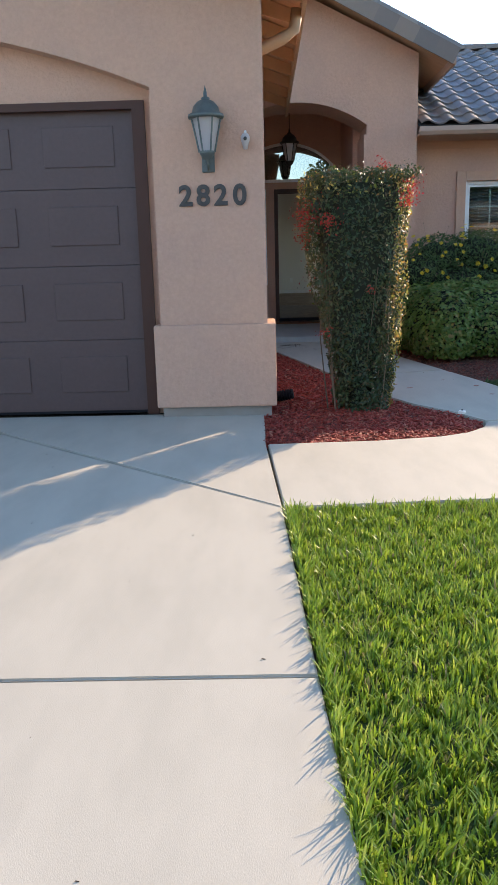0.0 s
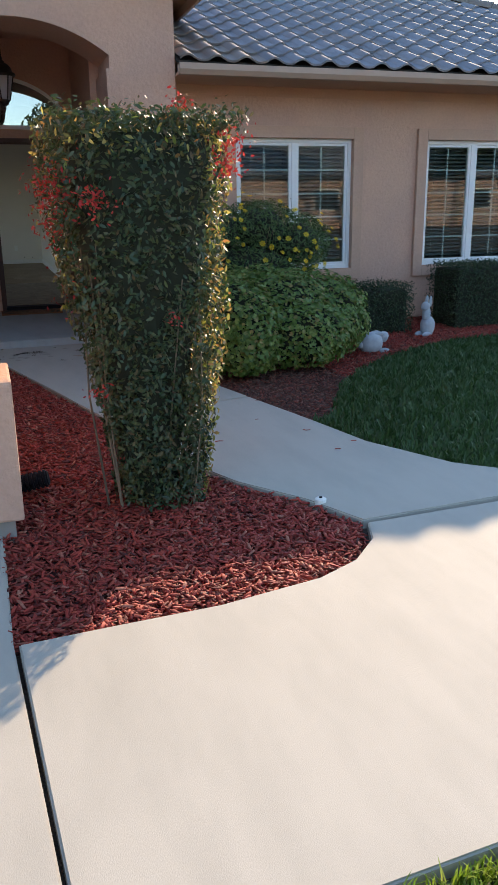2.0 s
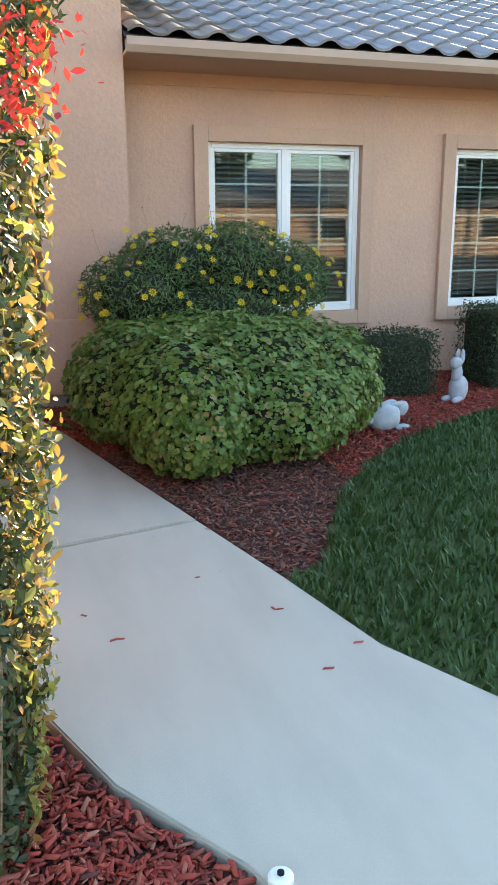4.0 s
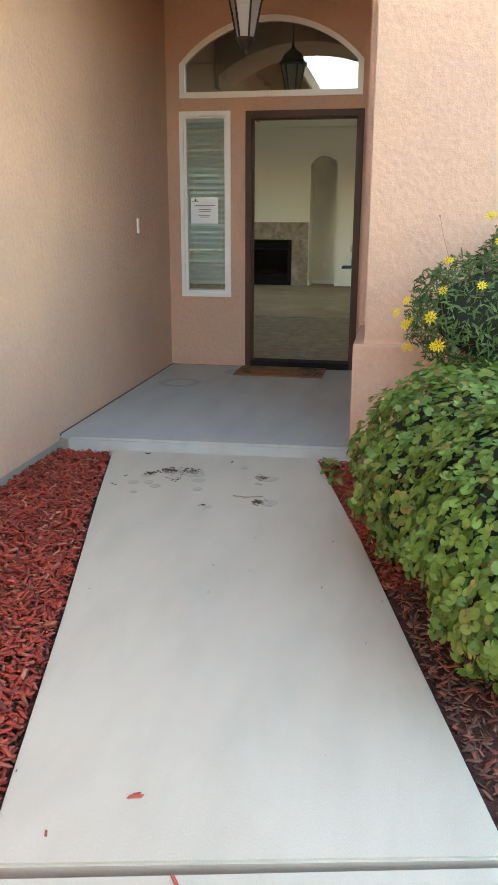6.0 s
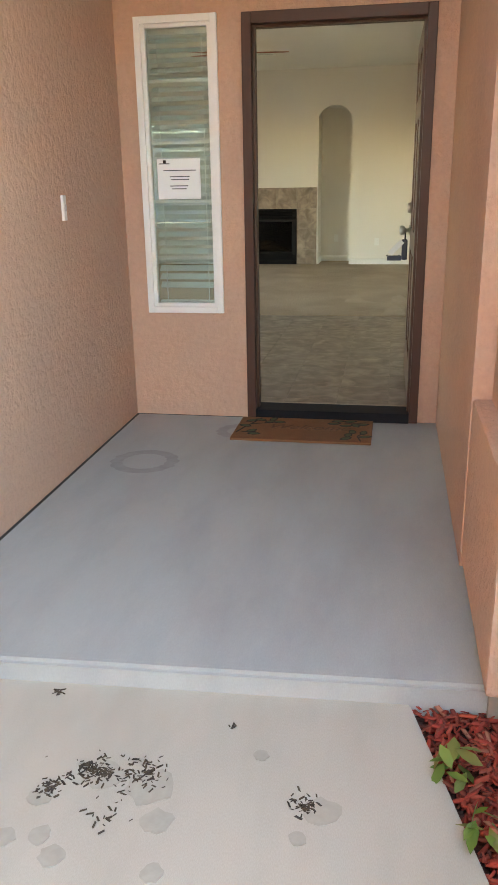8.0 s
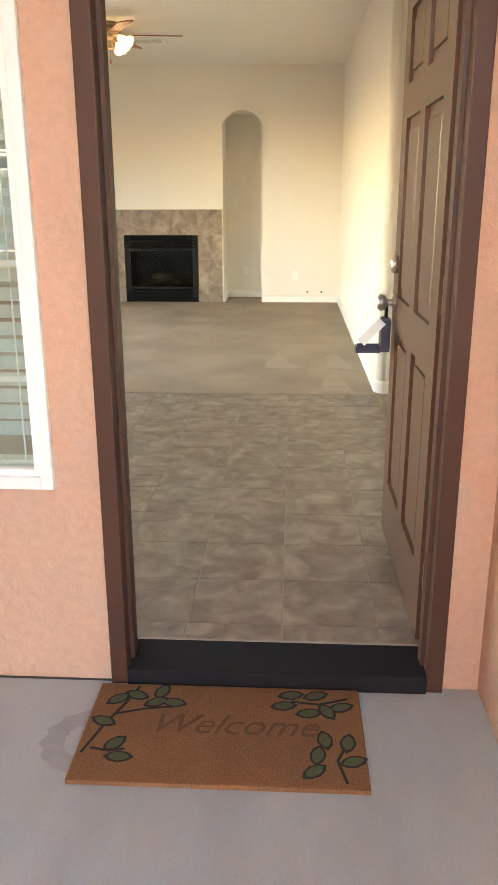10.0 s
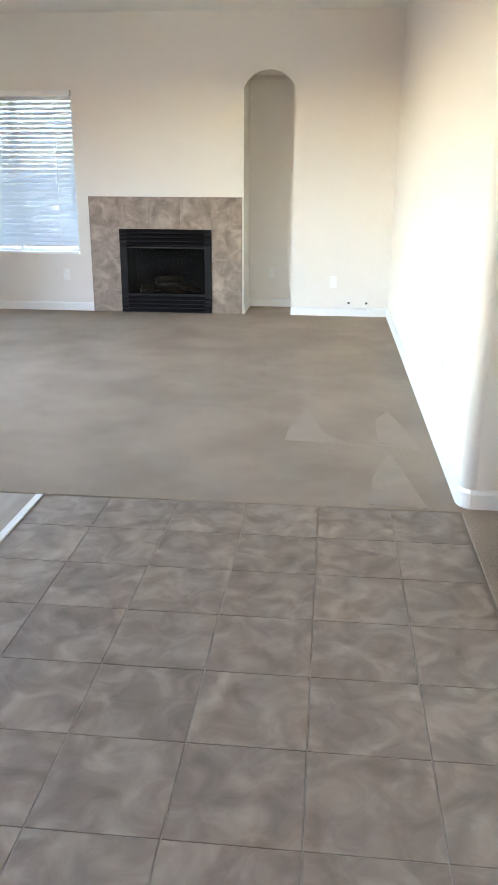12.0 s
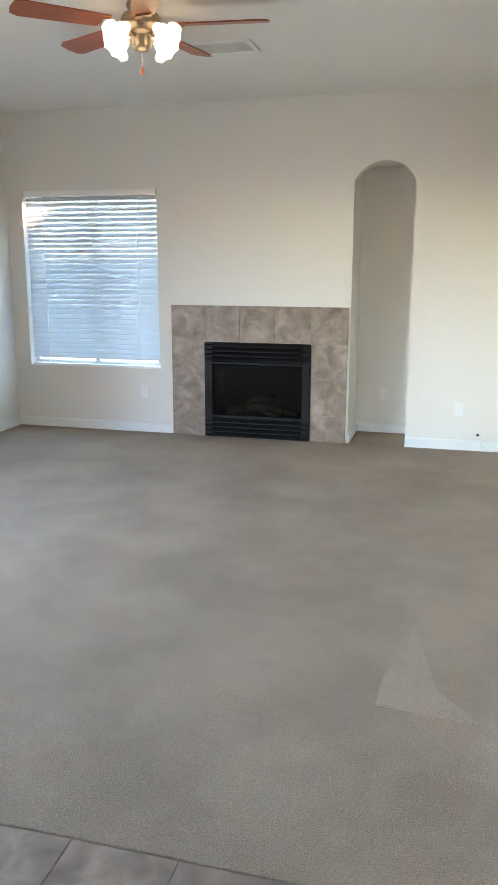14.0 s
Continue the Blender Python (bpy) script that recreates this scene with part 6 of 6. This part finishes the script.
# ---- pieces: floor tiles, roof tiles ----
tile_floor = tagged(new("floor_tiles"), "mottled brown ceramic floor tiles in straight courses with pale grout", "floor", kind="structure")
T, TY = 0.307, 0.309
tm = {}


def floor_tile(x0, x1, y0, y1):
    key = (round(x1 - x0, 3), round(y1 - y0, 3))
    if key not in tm:
        bm = boxes((0.0020, key[0] - 0.0020, 0.0020, key[1] - 0.0020, -0.012, 0.0), bevel=0.0015)
        tm[key] = bpy.data.meshes.new("tile")
        bm.to_mesh(tm[key]), bm.free()
        tm[key].materials.append(M["tile"])
    o = new("tile", tm[key])
    o.parent = tile_floor
    o.location = (x0, y0, F)


for i in range(12):
    y1 = CARPET_Y - i * TY
    y0 = max(y1 - TY, 0.142)
    if y1 < 0.2:
        break
    for c in range(6):
        x = -0.748 + c * T
        floor_tile(x, min(x + T, 1.08), y0, y1)

me_t = bpy.data.meshes.new("roof_tile")
bm = wave_tile()
bm.to_mesh(me_t), bm.free()
me_t.materials.append(M["roof_tile"])
me_old = me_t.copy()
me_old.materials.clear()
me_old.materials.append(M["ridge_tile"])
slope_l = math.hypot(RY - ES, RZ - EZ)
pitch_r = math.atan2(RZ - EZ, RY - ES)
rows_n, step = 14, slope_l / 14.0
v0 = np.array([v.co for v in me_t.vertices])
f0 = np.array([list(p_.vertices) for p_ in me_t.polygons])
rt = random.Random(3)
made, far_v, far_f, nfar = 0, [], [], 0
for r in range(rows_n):
    for c in range(34):
        x = 1.82 + c * 0.30
        d = r * step
        y, z = ES - 0.02 + d * math.cos(pitch_r), EZ + 0.01 + d * math.sin(pitch_r)
        if x + 0.3 > EX - (y - ES) - 0.1:
            continue
        m = Matrix.Translation((x, y, z)) @ Matrix.Rotation(pitch_r, 4, "X") @ Matrix.Rotation(radians(rt.uniform(-0.5, 0.5)), 4, "Z")
        if made < 300 and c < 26:
            o = new("roof_tile", me_old if (c < 3 - r // 2 or c == 0 and r < 7) else me_t)
            o.parent = wing_roof
            o.matrix_local = m
            made += 1
        else:
            mm = np.array(m)
            far_v.append(v0 @ mm[:3, :3].T + mm[:3, 3])
            far_f.append(f0 + nfar)
            nfar += len(v0)
if far_v:
    mesh_arrays("roof_tiles_upper", np.concatenate(far_v), np.concatenate(far_f), "roof_tile_far", wing_roof)
# ridge and hip caps
cap = bmesh.new()
L = 0.40
ra = [[cap.verts.new((r_ * math.cos(math.pi * k / 8), y_, r_ * math.sin(math.pi * k / 8) - 0.03)) for k in range(9)] for r_, y_ in ((0.105, 0.0), (0.085, L), (0.09, 0.0), (0.07, L))]
for k in range(8):
    cap.faces.new((ra[0][k], ra[0][k + 1], ra[1][k + 1], ra[1][k]))
    cap.faces.new((ra[2][k], ra[2][k + 1], ra[0][k + 1], ra[0][k]))
me_cap = bpy.data.meshes.new("ridge_cap")
cap.to_mesh(me_cap), cap.free()
me_cap.materials.append(M["ridge_tile"])
for k in range(17):
    o = new("ridge_cap", me_cap)
    o.parent = wing_roof
    o.matrix_local = Matrix.Translation((1.3 + k * 0.345, RY, RZ + 0.05)) @ Matrix.Rotation(radians(-90), 4, "Z") @ Matrix.Rotation(radians(2.5), 4, "X")
hd = Vector((EX - HX, ES - RY, EZ - RZ))
for k in range(17):
    o = new("ridge_cap", me_cap)
    o.parent = wing_roof
    q = Vector((EX, ES, EZ + 0.05)) - hd * (k / 17)
    o.matrix_local = Matrix.Translation(q) @ (-hd).normalized().to_track_quat("Y", "Z").to_matrix().to_4x4()
vp = thing("vent_pipe", 6.55, 1.55, RZ - 0.1, "short grey vent pipe on the tiled roof", "pipe")
part("pipe", lathe([(0.035, 0.0), (0.035, 0.32), (0.045, 0.32), (0.045, 0.36), (0.0005, 0.36)], 14), "lamp_metal", vp)


# ---- across the street ----
def far_house(x, y, w, d, h, rise, label):
    hs = thing("neighbour_house", x, y, -0.05, label, "house", "houses across the street")
    part("wall", boxes((-w / 2, w / 2, -d / 2, d / 2, 0, h)), "stucco", hs)
    part("roof", prism([(-d / 2 - 0.5, h), (0, h + rise), (d / 2 + 0.5, h)], -w / 2 - 0.5, w / 2 + 0.5, "x"), "roof_tile_far", hs)
    for k in (-1, 1):
        wn_ = part("window", boxes((k * w / 4 - 0.8, k * w / 4 + 0.8, d / 2 - 0.02, d / 2 + 0.03, 1.0, 2.2)), "vinyl", hs)
        part("pane", boxes((k * w / 4 - 0.72, k * w / 4 + 0.72, d / 2 + 0.031, d / 2 + 0.034, 1.08, 2.12)), "black_metal", wn_)
    return hs


# unseen block, added to keep the sun off most of the far window
sun_block = thing("neighbour_house", 6.95, 18.0, -0.05, "unseen house-sized block added to shade the far window", "house")
part("wall", boxes((-5.6, 5.6, -4, 4, 0, 5.05)), "stucco", sun_block)
part("roof", boxes((-5.8, 5.8, -4.2, 4.2, 5.05, 5.15)), "roof_tile_far", sun_block)
for x, w in ((-22, 15), (-3, 14), (15, 16), (33, 15)):
    far_house(x, -42, w, 10, 2.9, 2.2, "single-storey stucco house with a tiled roof across the street")


def far_tree(x, y, h, seed):
    t = thing("street_tree", x, y, -0.05, "broad leafy street tree with a dark rounded uneven crown", "tree", "trees across the street")
    bm = bmesh.new()
    tube(bm, [(x, y, -0.05), (x + 0.1, y, h * 0.3), (x, y + 0.1, h * 0.6)], 0.2, 8, 0.5)
    for k in range(5):
        a = k * 1.3 + seed
        tube(bm, [(x + 0.05, y, h * 0.35), (x + h * 0.2 * math.cos(a), y + h * 0.2 * math.sin(a), h * 0.65)], 0.08, 6, 0.4)
    under(part("trunk", bm, "stem", None), t)
    rg = np.random.default_rng(seed)
    bl = [(x + rg.uniform(-0.2, 0.2) * h, y + rg.uniform(-0.2, 0.2) * h, h * rg.uniform(0.55, 0.85), h * 0.2, h * 0.2, h * 0.16) for _ in range(7)]
    q, qn = mound(rg, 2600, bl, 0.3, 0.5)
    under(scatter("crown", q, qn, rg.uniform(0.25, 0.5, len(q)), LEAF, LEAF_F, "leaf_box", seed=seed, tilt=0.8), t)


for i, (x, y, h) in enumerate(((-30, -33, 7), (-13, -35, 8.5), (-6, -33, 6), (5, -34, 8), (10.5, -33, 6.5), (20, -34, 8.5), (25, -33, 6.5), (34, -35, 8))):
    far_tree(x, y, h, 70 + i)
